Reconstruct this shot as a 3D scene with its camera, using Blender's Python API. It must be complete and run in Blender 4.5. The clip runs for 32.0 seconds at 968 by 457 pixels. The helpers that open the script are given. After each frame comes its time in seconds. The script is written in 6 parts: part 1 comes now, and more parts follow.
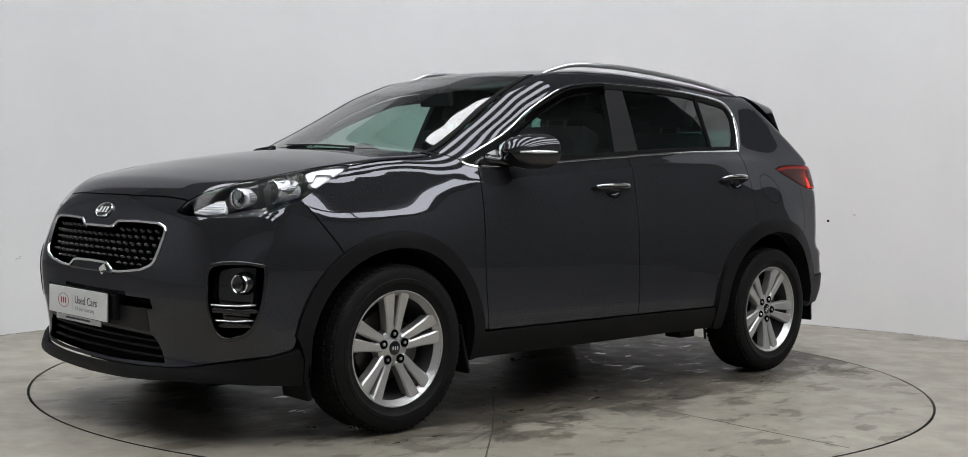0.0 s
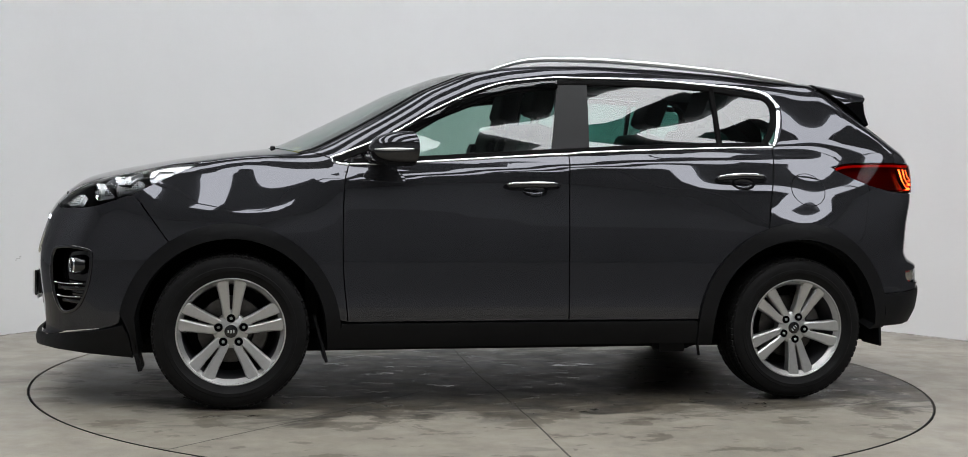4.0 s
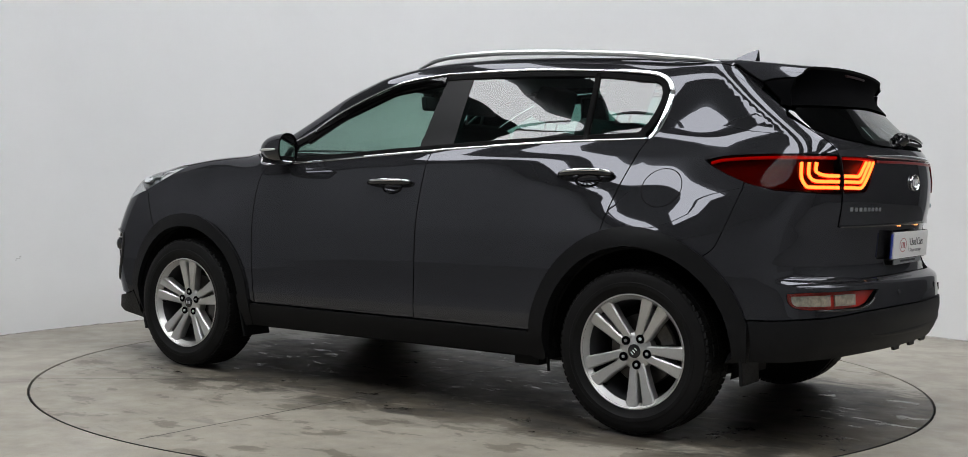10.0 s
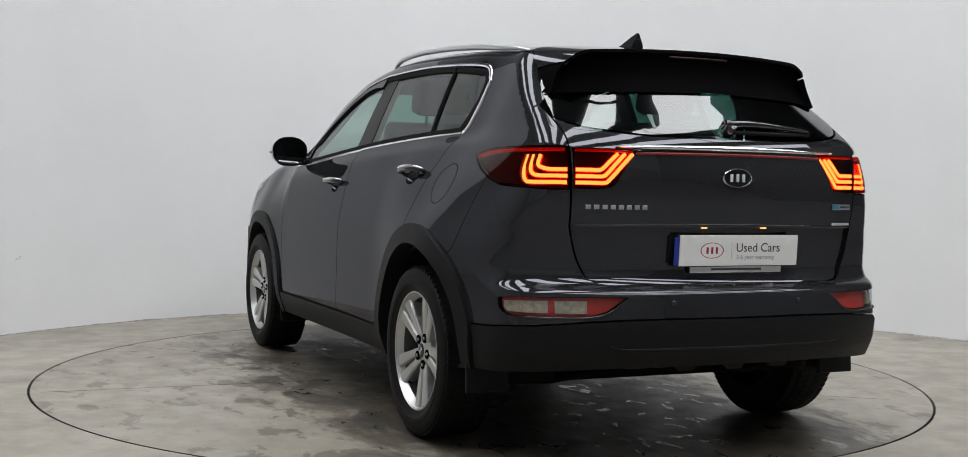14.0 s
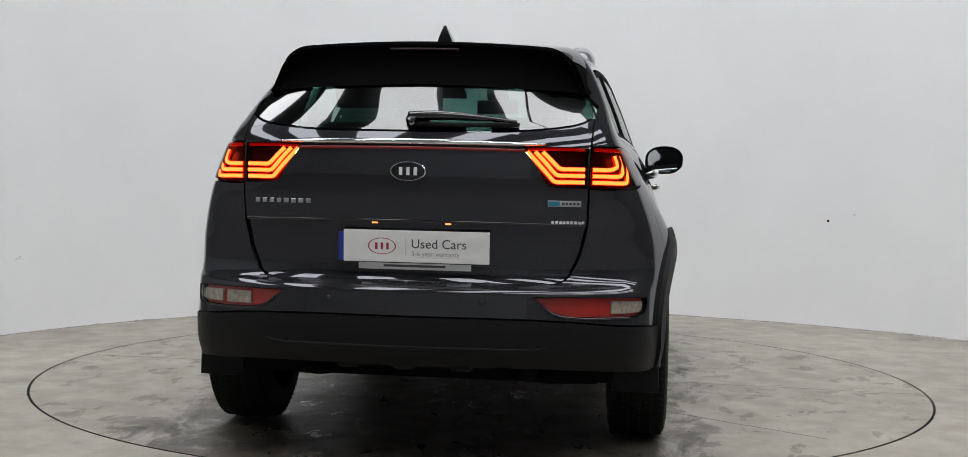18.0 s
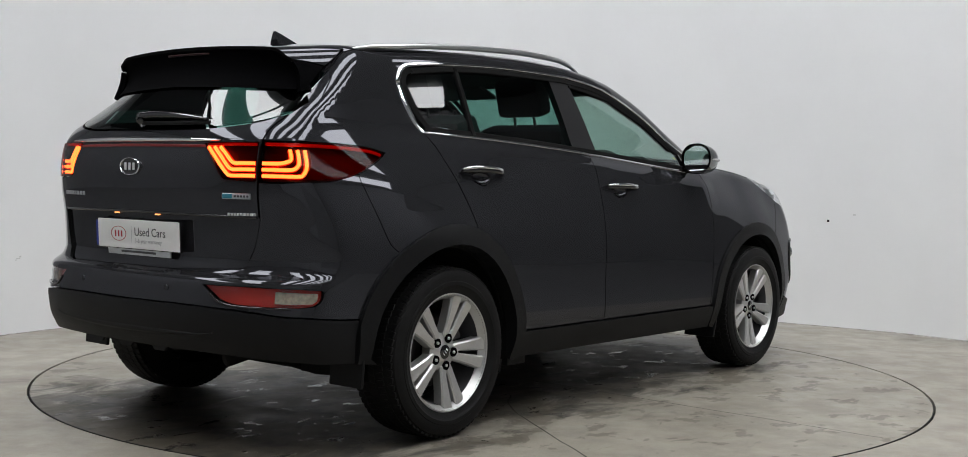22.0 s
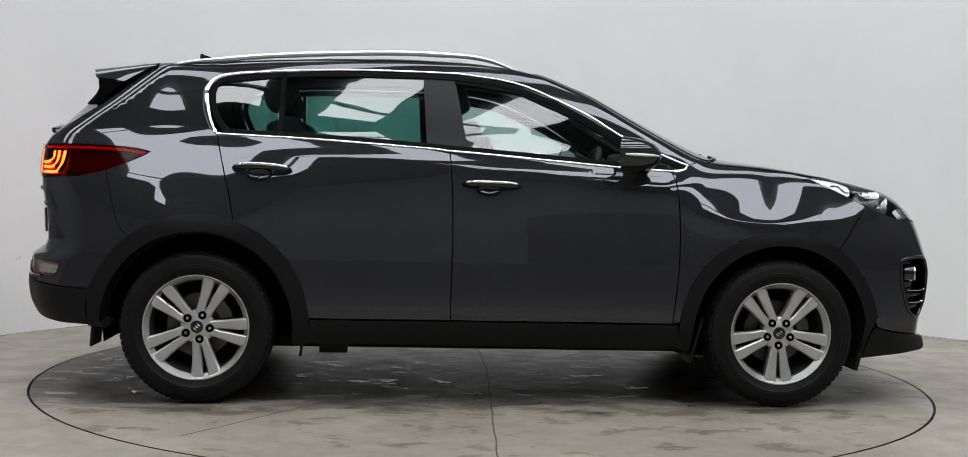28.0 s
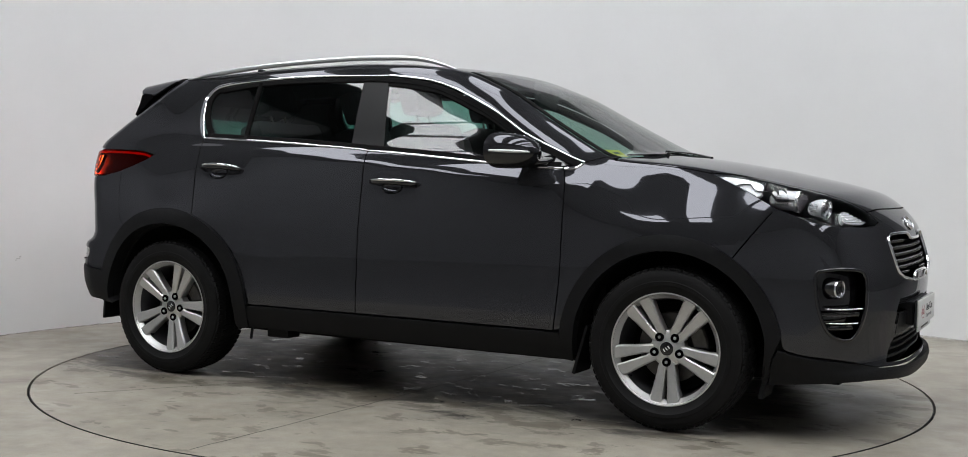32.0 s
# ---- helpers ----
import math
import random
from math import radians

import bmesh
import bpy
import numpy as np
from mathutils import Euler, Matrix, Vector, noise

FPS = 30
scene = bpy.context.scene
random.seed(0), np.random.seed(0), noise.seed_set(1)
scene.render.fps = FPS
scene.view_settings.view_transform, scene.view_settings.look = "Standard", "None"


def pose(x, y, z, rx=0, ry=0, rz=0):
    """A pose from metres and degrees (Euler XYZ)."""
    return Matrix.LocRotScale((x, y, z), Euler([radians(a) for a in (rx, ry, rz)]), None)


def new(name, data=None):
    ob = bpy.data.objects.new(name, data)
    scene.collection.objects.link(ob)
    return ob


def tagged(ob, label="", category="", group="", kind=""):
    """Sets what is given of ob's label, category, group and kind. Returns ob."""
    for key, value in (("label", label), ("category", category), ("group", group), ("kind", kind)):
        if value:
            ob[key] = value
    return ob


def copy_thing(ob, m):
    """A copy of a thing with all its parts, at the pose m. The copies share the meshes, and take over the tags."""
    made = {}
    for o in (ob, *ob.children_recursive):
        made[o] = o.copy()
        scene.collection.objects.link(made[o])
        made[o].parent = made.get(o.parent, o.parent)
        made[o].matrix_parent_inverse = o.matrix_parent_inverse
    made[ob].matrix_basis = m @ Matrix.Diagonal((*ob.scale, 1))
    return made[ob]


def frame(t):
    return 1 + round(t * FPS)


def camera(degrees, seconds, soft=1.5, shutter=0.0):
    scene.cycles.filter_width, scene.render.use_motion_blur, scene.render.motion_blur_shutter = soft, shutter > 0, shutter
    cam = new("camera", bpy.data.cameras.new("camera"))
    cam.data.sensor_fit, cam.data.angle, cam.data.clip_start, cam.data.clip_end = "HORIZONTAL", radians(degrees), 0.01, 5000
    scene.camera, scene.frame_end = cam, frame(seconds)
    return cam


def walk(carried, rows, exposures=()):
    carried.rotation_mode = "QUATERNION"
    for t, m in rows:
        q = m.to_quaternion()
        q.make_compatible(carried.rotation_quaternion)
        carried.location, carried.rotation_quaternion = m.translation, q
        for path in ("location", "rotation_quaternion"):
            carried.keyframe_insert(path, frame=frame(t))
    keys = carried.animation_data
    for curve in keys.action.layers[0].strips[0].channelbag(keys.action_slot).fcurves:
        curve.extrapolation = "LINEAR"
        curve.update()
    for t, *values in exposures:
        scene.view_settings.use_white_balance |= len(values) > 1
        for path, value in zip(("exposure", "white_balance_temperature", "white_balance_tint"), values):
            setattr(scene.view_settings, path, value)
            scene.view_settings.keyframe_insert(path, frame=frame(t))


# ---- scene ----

cam = camera(43.784, 32.0, soft=0.85)
EYE = pose(0.0, -6.373, 1.032, 0, 0, 0.041) @ pose(0, 0, 0, 90 - 2.336) @ pose(0, 0, 0, 0, 0, 1.1715)
walk(cam, [(0.0, EYE), (32.0, EYE)])

# ---- light: a hall under long translucent roof lights ----
world = bpy.data.worlds.new("world")
scene.world = world
world.use_nodes = True
sky = world.node_tree.nodes.new("ShaderNodeTexSky")
sky.sky_type, sky.sun_disc, sky.sun_elevation, sky.sun_rotation = "NISHITA", False, radians(40), radians(120)
world.node_tree.links.new(sky.outputs[0], world.node_tree.nodes["Background"].inputs[0])
world.node_tree.nodes["Background"].inputs[1].default_value = 0.1
ROOF_LIGHT = 6.8

# ---- materials ----
def material(name, color, rough=0.5, metal=0.0, coat=0.0, bump=0.0, bump_scale=300.0, vary=0.0, vary_scale=3.0, glow=None, glow_strength=0.0, spec=0.5, rough_vary=0.0, coat_ior=1.5):
    m = bpy.data.materials.new(name)
    m.use_nodes = True
    nt = m.node_tree
    b = nt.nodes["Principled BSDF"]
    b.inputs["Base Color"].default_value = (*color, 1)
    b.inputs["Roughness"].default_value, b.inputs["Metallic"].default_value = rough, metal
    b.inputs["Coat Weight"].default_value, b.inputs["Coat Roughness"].default_value = coat, 0.02
    b.inputs["Specular IOR Level"].default_value, b.inputs["Coat IOR"].default_value = spec, coat_ior
    if glow:
        b.inputs["Emission Color"].default_value, b.inputs["Emission Strength"].default_value = (*glow, 1), glow_strength
    if bump or vary or rough_vary:
        co = nt.nodes.new("ShaderNodeTexCoord")
    if vary:
        n1 = nt.nodes.new("ShaderNodeTexNoise")
        n1.inputs["Scale"].default_value, n1.inputs["Detail"].default_value, n1.inputs["Roughness"].default_value = vary_scale, 8, 0.62
        nt.links.new(co.outputs["Object"], n1.inputs["Vector"])
        mx = nt.nodes.new("ShaderNodeMapRange")
        mx.inputs[1].default_value, mx.inputs[2].default_value, mx.inputs[3].default_value, mx.inputs[4].default_value = 0.3, 0.7, 1 - vary, 1 + vary
        nt.links.new(n1.outputs[0], mx.inputs[0])
        hs = nt.nodes.new("ShaderNodeHueSaturation")
        hs.inputs["Color"].default_value = (*color, 1)
        nt.links.new(mx.outputs[0], hs.inputs["Value"])
        nt.links.new(hs.outputs[0], b.inputs["Base Color"])
        if rough_vary:
            mr = nt.nodes.new("ShaderNodeMapRange")
            mr.inputs[1].default_value, mr.inputs[2].default_value = 0.3, 0.7
            mr.inputs[3].default_value, mr.inputs[4].default_value = rough - rough_vary, rough + rough_vary
            nt.links.new(n1.outputs[0], mr.inputs[0])
            nt.links.new(mr.outputs[0], b.inputs["Roughness"])
    if bump:
        n2 = nt.nodes.new("ShaderNodeTexNoise")
        n2.inputs["Scale"].default_value, n2.inputs["Detail"].default_value = bump_scale, 3
        nt.links.new(co.outputs["Object"], n2.inputs["Vector"])
        bp = nt.nodes.new("ShaderNodeBump")
        bp.inputs["Strength"].default_value, bp.inputs["Distance"].default_value = bump, 0.002
        nt.links.new(n2.outputs[0], bp.inputs["Height"])
        nt.links.new(bp.outputs[0], b.inputs["Normal"])
    return m


def glass_material(name, tint, facing_gloss=0.06, rough=0.0):
    """Thin glass: tinted see-through, with a mirror gloss that grows at grazing angles."""
    m = bpy.data.materials.new(name)
    m.use_nodes = True
    nt = m.node_tree
    nt.nodes.remove(nt.nodes["Principled BSDF"])
    out = nt.nodes["Material Output"]
    tr, gl, lw, mx = (nt.nodes.new(n) for n in ("ShaderNodeBsdfTransparent", "ShaderNodeBsdfGlossy", "ShaderNodeLayerWeight", "ShaderNodeMixShader"))
    tr.inputs[0].default_value = (*tint, 1)
    gl.inputs["Roughness"].default_value = rough
    lw.inputs["Blend"].default_value = 0.5
    last = lw.outputs["Facing"]
    for op, v in (("POWER", 5.0), ("MULTIPLY", 1 - facing_gloss), ("ADD", facing_gloss)):
        n = nt.nodes.new("ShaderNodeMath")
        n.operation = op
        n.inputs[1].default_value = v
        nt.links.new(last, n.inputs[0])
        last = n.outputs[0]
    nt.links.new(last, mx.inputs[0])
    nt.links.new(tr.outputs[0], mx.inputs[1])
    nt.links.new(gl.outputs[0], mx.inputs[2])
    nt.links.new(mx.outputs[0], out.inputs[0])
    return m


PAINT = material("grey_metallic_paint", (0.0705, 0.0716, 0.0785), 0.02, 0.76, vary=0.05, vary_scale=900, spec=0.2)
PAINT.node_tree.nodes["Principled BSDF"].inputs["Specular Tint"].default_value = (0.55, 0.55, 0.56, 1)
GLOSS_BLACK = material("gloss_black_plastic", (0.006, 0.006, 0.007), 0.12, 0, 0.5)
PLASTIC = material("grained_black_plastic", (0.0068, 0.007, 0.0078), 0.5, 0, 0, 0.35, 900, 0.15, 30, spec=0.18)
DARK = material("dark_inner_plastic", (0.004, 0.004, 0.004), 0.75, vary=0.2, vary_scale=20, spec=0.15)
RUBBER = material("black_rubber", (0.0075, 0.0074, 0.0076), 0.6, 0, 0, 0.3, 400, 0.3, 12, spec=0.16)
SEAL_BLACK = material("seal_and_gap_black", (0.004, 0.004, 0.004), 0.8, spec=0.1)
CHROME = material("polished_chrome", (0.86, 0.87, 0.88), 0.06, 1.0)
SATIN = material("satin_silver_trim", (0.72, 0.73, 0.74), 0.28, 1.0)
ALLOY = material("silver_painted_alloy", (0.59, 0.59, 0.58), 0.36, 0.75, 0.3, vary=0.04, vary_scale=60)
STEEL = material("worn_brake_steel", (0.10, 0.095, 0.09), 0.45, 0.8, vary=0.3, vary_scale=25)
GLASS = glass_material("green_tinted_glass", (0.56, 0.71, 0.66), 0.085)
GLASS_REAR = glass_material("dark_green_tinted_glass", (0.23, 0.45, 0.4), 0.095)
GLASS_BACK = glass_material("privacy_glass", (0.13, 0.25, 0.22), 0.095)
GLASS_CLEAR = glass_material("clear_lens", (0.95, 0.96, 0.97), 0.03)
LAMP_GLASS = glass_material("headlight_glass", (0.95, 0.96, 0.97), 0.012)
LAMP_SILVER = material("satin_lamp_silver", (0.8, 0.81, 0.82), 0.35, 0.05)
HEAD_INNER = material("grey_lamp_liner", (0.36, 0.365, 0.37), 0.3, 0.35)
GLASS_RED = glass_material("red_lens", (0.5, 0.047, 0.03), 0.008)

LENS_WHITE = material("white_reflector", (0.8, 0.81, 0.82), 0.25, 0.25)
LAMP_CHROME = material("lamp_chrome", (0.7, 0.71, 0.72), 0.12, 1.0, bump=0.5, bump_scale=250)
TAIL_GLOW = material("lit_tail_strip", (0.8, 0.1, 0.03), 0.4, glow=(1.0, 1.0, 0.25), glow_strength=13.0)
TAIL_LINE = material("faint_red_tail_line", (0.12, 0.006, 0.006), 0.3, glow=(1.0, 0.03, 0.02), glow_strength=0.03)
TAIL_EDGE = material("lit_red_strip_edge", (0.6, 0.03, 0.02), 0.4, glow=(1.0, 0.09, 0.02), glow_strength=1.35)
TAIL_DIM = material("dim_red_tail_strip", (0.5, 0.02, 0.015), 0.4, glow=(1.0, 0.05, 0.03), glow_strength=0.28)
RED_INNER = material("red_lamp_inside", (0.022, 0.002, 0.002), 0.35)
RED_REFLECTOR = material("red_reflector", (0.55, 0.03, 0.02), 0.2, 0, 0.8, bump=0.5, bump_scale=200)
WHITE_LENS = material("white_ribbed_lamp", (0.44, 0.37, 0.29), 0.25, 0.3, 0.6, bump=0.9, bump_scale=160, vary=0.35, vary_scale=60)
PLATE_LAMP = material("warm_plate_lamp", (0.9, 0.6, 0.3), 0.4, glow=(1.0, 0.3, 0.07), glow_strength=1.6)
PLATE_WHITE = material("white_plate_card", (0.78, 0.78, 0.77), 0.35, vary=0.03, vary_scale=30)
INK = material("dark_grey_print", (0.06, 0.06, 0.065), 0.5)
INK_LIGHT = material("light_grey_print", (0.35, 0.35, 0.36), 0.5)
RED_PRINT = material("dark_red_print", (0.35, 0.02, 0.03), 0.5)
BLUE_PRINT = material("blue_print", (0.01, 0.03, 0.28), 0.5)
TEAL_PRINT = material("teal_print", (0.03, 0.22, 0.30), 0.4)
YELLOW_PRINT = material("yellow_sticker", (0.75, 0.62, 0.05), 0.5)
CLOTH = material("dark_seat_cloth", (0.02, 0.02, 0.021), 0.9, 0, 0, 0.5, 700, 0.2, 40)
TRIM = material("black_cabin_trim", (0.016, 0.016, 0.017), 0.65, 0, 0, 0.3, 600, 0.15, 20)
LINING = material("grey_roof_lining", (0.09, 0.09, 0.088), 0.9, vary=0.08, vary_scale=30)
PAPER = material("white_paper", (0.8, 0.8, 0.78), 0.7)
DEFLECT = glass_material("smoked_plastic", (0.25, 0.24, 0.23), 0.05)
STICKER = material("pale_green_sticker", (0.03, 0.08, 0.07), 0.4)
SATIN_BLACK = material("satin_black_film", (0.008, 0.008, 0.009), 0.42, spec=0.25)
LAMP_DARK = material("smoked_lamp_housing", (0.06, 0.06, 0.064), 0.3, 0.3)
MATT_BLACK = material("matt_black_plastic", (0.0015, 0.0015, 0.0018), 0.8, spec=0.02)
MIRROR = material("silvered_mirror", (0.55, 0.57, 0.58), 0.03, 1.0)

# ---- the body's shape: one smooth field, negative inside the car ----
def smooth_curve(pts, soft=0.03):
    """A smooth function through a few design points (u, v)."""
    us, vs = np.array(pts, float).T
    grid = np.arange(us[0] - 0.3, us[-1] + 0.3, 0.005)
    slope0, slope1 = (vs[1] - vs[0]) / (us[1] - us[0]), (vs[-1] - vs[-2]) / (us[-1] - us[-2])
    line = np.interp(grid, us, vs)
    line = np.where(grid < us[0], vs[0] + (grid - us[0]) * slope0, line)
    line = np.where(grid > us[-1], vs[-1] + (grid - us[-1]) * slope1, line)
    kern = np.exp(-0.5 * (np.arange(-30, 31) * 0.005 / soft) ** 2)
    kern /= kern.sum()
    line = np.convolve(np.pad(line, 30, "edge"), kern, "valid")
    return lambda u: np.interp(u, grid, line)


def smax(a, b, k):
    h = np.clip(0.5 + 0.5 * (a - b) / k, 0, 1)
    return b * (1 - h) + a * h + k * h * (1 - h)


roof_line = smooth_curve([(-2.3, 1.485), (-1.9, 1.53), (-1.6, 1.568), (-1.2, 1.592), (-0.8, 1.608), (-0.4, 1.615), (-0.1, 1.607), (0.12, 1.587),
                          (0.3, 1.556), (0.54, 1.467), (0.82, 1.322), (1.1, 1.182), (1.17, 1.165), (1.3, 1.151), (1.58, 1.11), (1.86, 1.055),
                          (2.0, 1.018), (2.12, 0.962), (2.3, 0.84)], 0.035)
side_line = smooth_curve([(0.15, 0.82), (0.26, 0.855), (0.31, 0.878), (0.37, 0.898), (0.43, 0.9045), (0.52, 0.9025), (0.6, 0.901), (0.68, 0.9005), (0.8, 0.896), (0.9, 0.879), (1.0, 0.85),
                          (1.1, 0.811), (1.163, 0.785), (1.22, 0.757), (1.3, 0.728), (1.4, 0.686), (1.5, 0.641), (1.6, 0.59)], 0.025)
low_taper = smooth_curve([(-2.3, 0.84), (-2.15, 0.88), (-1.96, 0.93), (-1.7, 0.992), (-1.5, 1.035), (-1.2, 1.027), (-0.8, 0.99), (-0.4, 0.988), (0.4, 0.99),
                          (0.8, 0.992), (1.1, 1.005), (1.4, 1.01), (1.6, 0.988), (1.75, 0.962), (1.9, 0.93), (2.1, 0.89), (2.3, 0.83)], 0.075)
high_taper = smooth_curve([(-2.3, 0.84), (-2.0, 0.906), (-1.6, 0.959), (-1.3, 0.958), (-0.9, 0.965), (-0.55, 0.991), (-0.2, 1.003), (0.4, 1.0), (0.9, 0.972), (1.3, 0.95), (2.0, 0.9)], 0.08)
tail_line = smooth_curve([(0.2, -2.1), (0.32, -2.17), (0.42, -2.225), (0.5, -2.238), (0.6, -2.23), (0.645, -2.224), (0.658, -2.18), (0.7, -2.158), (0.85, -2.168),
                          (0.95, -2.185), (1.05, -2.19), (1.13, -2.18), (1.165, -2.165), (1.2, -2.135), (1.3, -1.985), (1.4, -1.83), (1.6, -1.52)], 0.009)
glass_bulge = smooth_curve([(1.0, 0.0), (1.19, 0.0), (1.3, 0.056), (1.4, 0.118), (1.5, 0.17), (1.7, 0.2)], 0.015)
belt_line = smooth_curve([(-2.0, 1.23), (-1.285, 1.214), (-0.8, 1.195), (-0.212, 1.158), (0.54, 1.104), (0.822, 1.09), (1.2, 1.07)], 0.05)
shoulder = smooth_curve([(-0.4, 0.0), (0.004, 0.0), (0.02, 0.004), (0.055, 0.0165), (0.1, 0.013), (0.24, 0.002), (0.3, 0.0), (0.9, 0.0)], 0.010)
nose_line = smooth_curve([(0.1, 1.93), (0.16, 2.05), (0.21, 2.17), (0.25, 2.222), (0.285, 2.222), (0.325, 2.192), (0.45, 2.196), (0.6, 2.212), (0.7, 2.21), (0.8, 2.184), (0.88, 2.158), (0.94, 2.118), (1.05, 2.035)], 0.02)
fender_line = smooth_curve([(0.3, 0.95), (0.62, 0.921), (0.75, 0.905), (0.87, 0.868), (1.12, 0.742), (1.3, 0.66)], 0.014)
rake = smooth_curve([(-1.0, 0.0), (-0.2, 0.02), (0.2, 0.2), (0.6, 0.26), (1.0, 0.26), (1.15, 0.12), (1.35, 0.0), (2.0, 0.0)], 0.05)
crown = smooth_curve([(-2.3, 0.1), (-1.5, 0.08), (-0.5, 0.06), (0.3, 0.07), (0.8, 0.08), (1.2, 0.06), (1.6, 0.06), (1.9, 0.08), (2.2, 0.09)], 0.08)


def body(x, y, z, ends=True):
    a = np.abs(y)
    mix = np.clip((z - 0.95) / 0.3, 0, 1)
    mix = mix * mix * (3 - 2 * mix)
    wide = side_line(z) * (low_taper(x) * (1 - mix) + high_taper(x) * mix)
    on_door = np.clip((x + 1.65) / 0.35, 0, 1) * np.clip((0.98 - x) / 0.2, 0, 1)
    wide = wide + shoulder(belt_line(x) - z) * on_door * on_door * (3 - 2 * on_door)
    lean = np.clip((z - 0.77) / 0.23, 0, 1)
    lean = lean * lean * (3 - 2 * lean)
    wide = wide + (0.008 - lean * 0.046) * np.exp(-(((x + 1.4) / 0.31) ** 2))
    on_fender = np.clip((x - 0.8) / 0.48, 0, 1) * np.clip((2.06 - x) / 0.5, 0, 1)
    on_fender = on_fender * on_fender * (3 - 2 * on_fender)
    wide = wide * (1 - on_fender) + np.minimum(wide, fender_line(z) * low_taper(x)) * on_fender
    wide = wide + 0.006 * np.exp(-(((x - 1.33) / 0.26) ** 2) - ((z - 0.88) / 0.17) ** 2)
    bow, bow_tail = 0.07 * a ** 2 + 0.45 * a ** 4, 0.17 * a ** 2 + 0.22 * a ** 4
    f = smax(a - wide, 0.85 * (z - roof_line(x + rake(x) * a * a) + crown(x) * a * a), 0.075 - 0.03 * np.clip((x - 0.9) / 0.3, 0, 1))
    if not ends:
        return smax(a - wide + 0.2 * np.clip(-1.6 - x, 0, 1), 0.85 * (z - roof_line(x) + crown(x) * a * a), 0.075)
    bow = bow * (1 - 0.28 * np.clip((0.9 - z) / 0.26, 0, 1) * np.clip((z - 0.3) / 0.2, 0, 1))
    f = smax(f, 0.9 * (x - nose_line(z) + bow), 0.08)
    mid = np.clip(1 - (a / 0.66) ** 4, 0, 1) ** 2
    return smax(f, 0.9 * (tail_line(z) + bow_tail - x - glass_bulge(z) * mid), 0.075)


def slope(p):
    """The field's outward direction at points p (n x 3)."""
    g = np.stack([body(*(p + e).T) - body(*(p - e).T) for e in np.eye(3) * 0.007], 1)
    return g / np.linalg.norm(g, axis=1, keepdims=True)


# charts: two coordinates -> the line on which the body's skin is met
def chart_round(u, v):  # u along the car, v the angle round its length, in 0.75 m arcs
    zero = np.zeros_like(u)
    return np.stack([u, zero, zero + 0.9], 1), np.stack([zero, np.cos(v / 0.75), np.sin(v / 0.75)], 1)


def chart_side(u, v):
    return np.stack([u, 0 * u, v], 1), np.tile((0.0, 1.0, 0.0), (len(u), 1))


def chart_top(u, v):
    return np.stack([u, v, np.full_like(u, 0.6)], 1), np.tile((0.0, 0.0, 1.0), (len(u), 1))


def chart_front(u, v):
    return np.stack([0 * u + 1.2, u, v], 1), np.tile((1.0, 0.0, 0.0), (len(u), 1))


def chart_rear(u, v):
    return np.stack([0 * u - 1.2, u, v], 1), np.tile((-1.0, 0.0, 0.0), (len(u), 1))


def chart_nose(u, v):  # u the angle round the front, v the height
    zero = np.zeros_like(u)
    return np.stack([zero + 1.2, zero, v], 1), np.stack([np.cos(u), np.sin(u), zero], 1)


def chart_tail(u, v):
    zero = np.zeros_like(u)
    return np.stack([zero - 1.2, zero, v], 1), np.stack([-np.cos(u), np.sin(u), zero], 1)


FLAT = {chart_round: lambda p: np.stack([p[:, 0], 0.75 * np.arctan2(p[:, 2] - 0.9, p[:, 1])], 1),
        chart_side: lambda p: p[:, [0, 2]], chart_top: lambda p: p[:, [0, 1]], chart_front: lambda p: p[:, [1, 2]], chart_rear: lambda p: p[:, [1, 2]],
        chart_nose: lambda p: np.stack([np.arctan2(p[:, 1], p[:, 0] - 1.2), p[:, 2]], 1),
        chart_tail: lambda p: np.stack([np.arctan2(p[:, 1], -p[:, 0] - 1.2), p[:, 2]], 1)}


def lift(chart, uv, ends=True):
    """Points of a chart brought onto the body's skin."""
    uv = np.asarray(uv, float)
    base, way = chart(uv[:, 0], uv[:, 1])
    lo, hi = np.zeros(len(uv)), np.full(len(uv), 1.6)
    for _ in range(30):
        mid = (lo + hi) / 2
        inside = body(*(base + way * mid[:, None]).T, ends) < 0
        lo, hi = np.where(inside, mid, lo), np.where(inside, hi, mid)
    return base + way * lo[:, None]


def spline(pts, step=0.025):
    """A curve through the points, in even steps."""
    p = np.array(pts, float)
    if len(p) == 2:
        n = max(2, int(np.linalg.norm(p[1] - p[0]) / step) + 1)
        return p[0] + (p[1] - p[0]) * np.linspace(0, 1, n)[:, None]
    q = np.vstack([2 * p[0] - p[1], p, 2 * p[-1] - p[-2]])
    out = []
    for i in range(1, len(q) - 2):
        n = max(2, int(np.linalg.norm(q[i + 1] - q[i]) / step) + 1)
        s = np.linspace(0, 1, n, endpoint=False)[:, None]
        out.append(0.5 * (2 * q[i] + (q[i + 1] - q[i - 1]) * s + (2 * q[i - 1] - 5 * q[i] + 4 * q[i + 1] - q[i + 2]) * s ** 2
                          + (3 * q[i] - q[i - 1] - 3 * q[i + 1] + q[i + 2]) * s ** 3))
    return np.vstack(out + [p[-1:]])


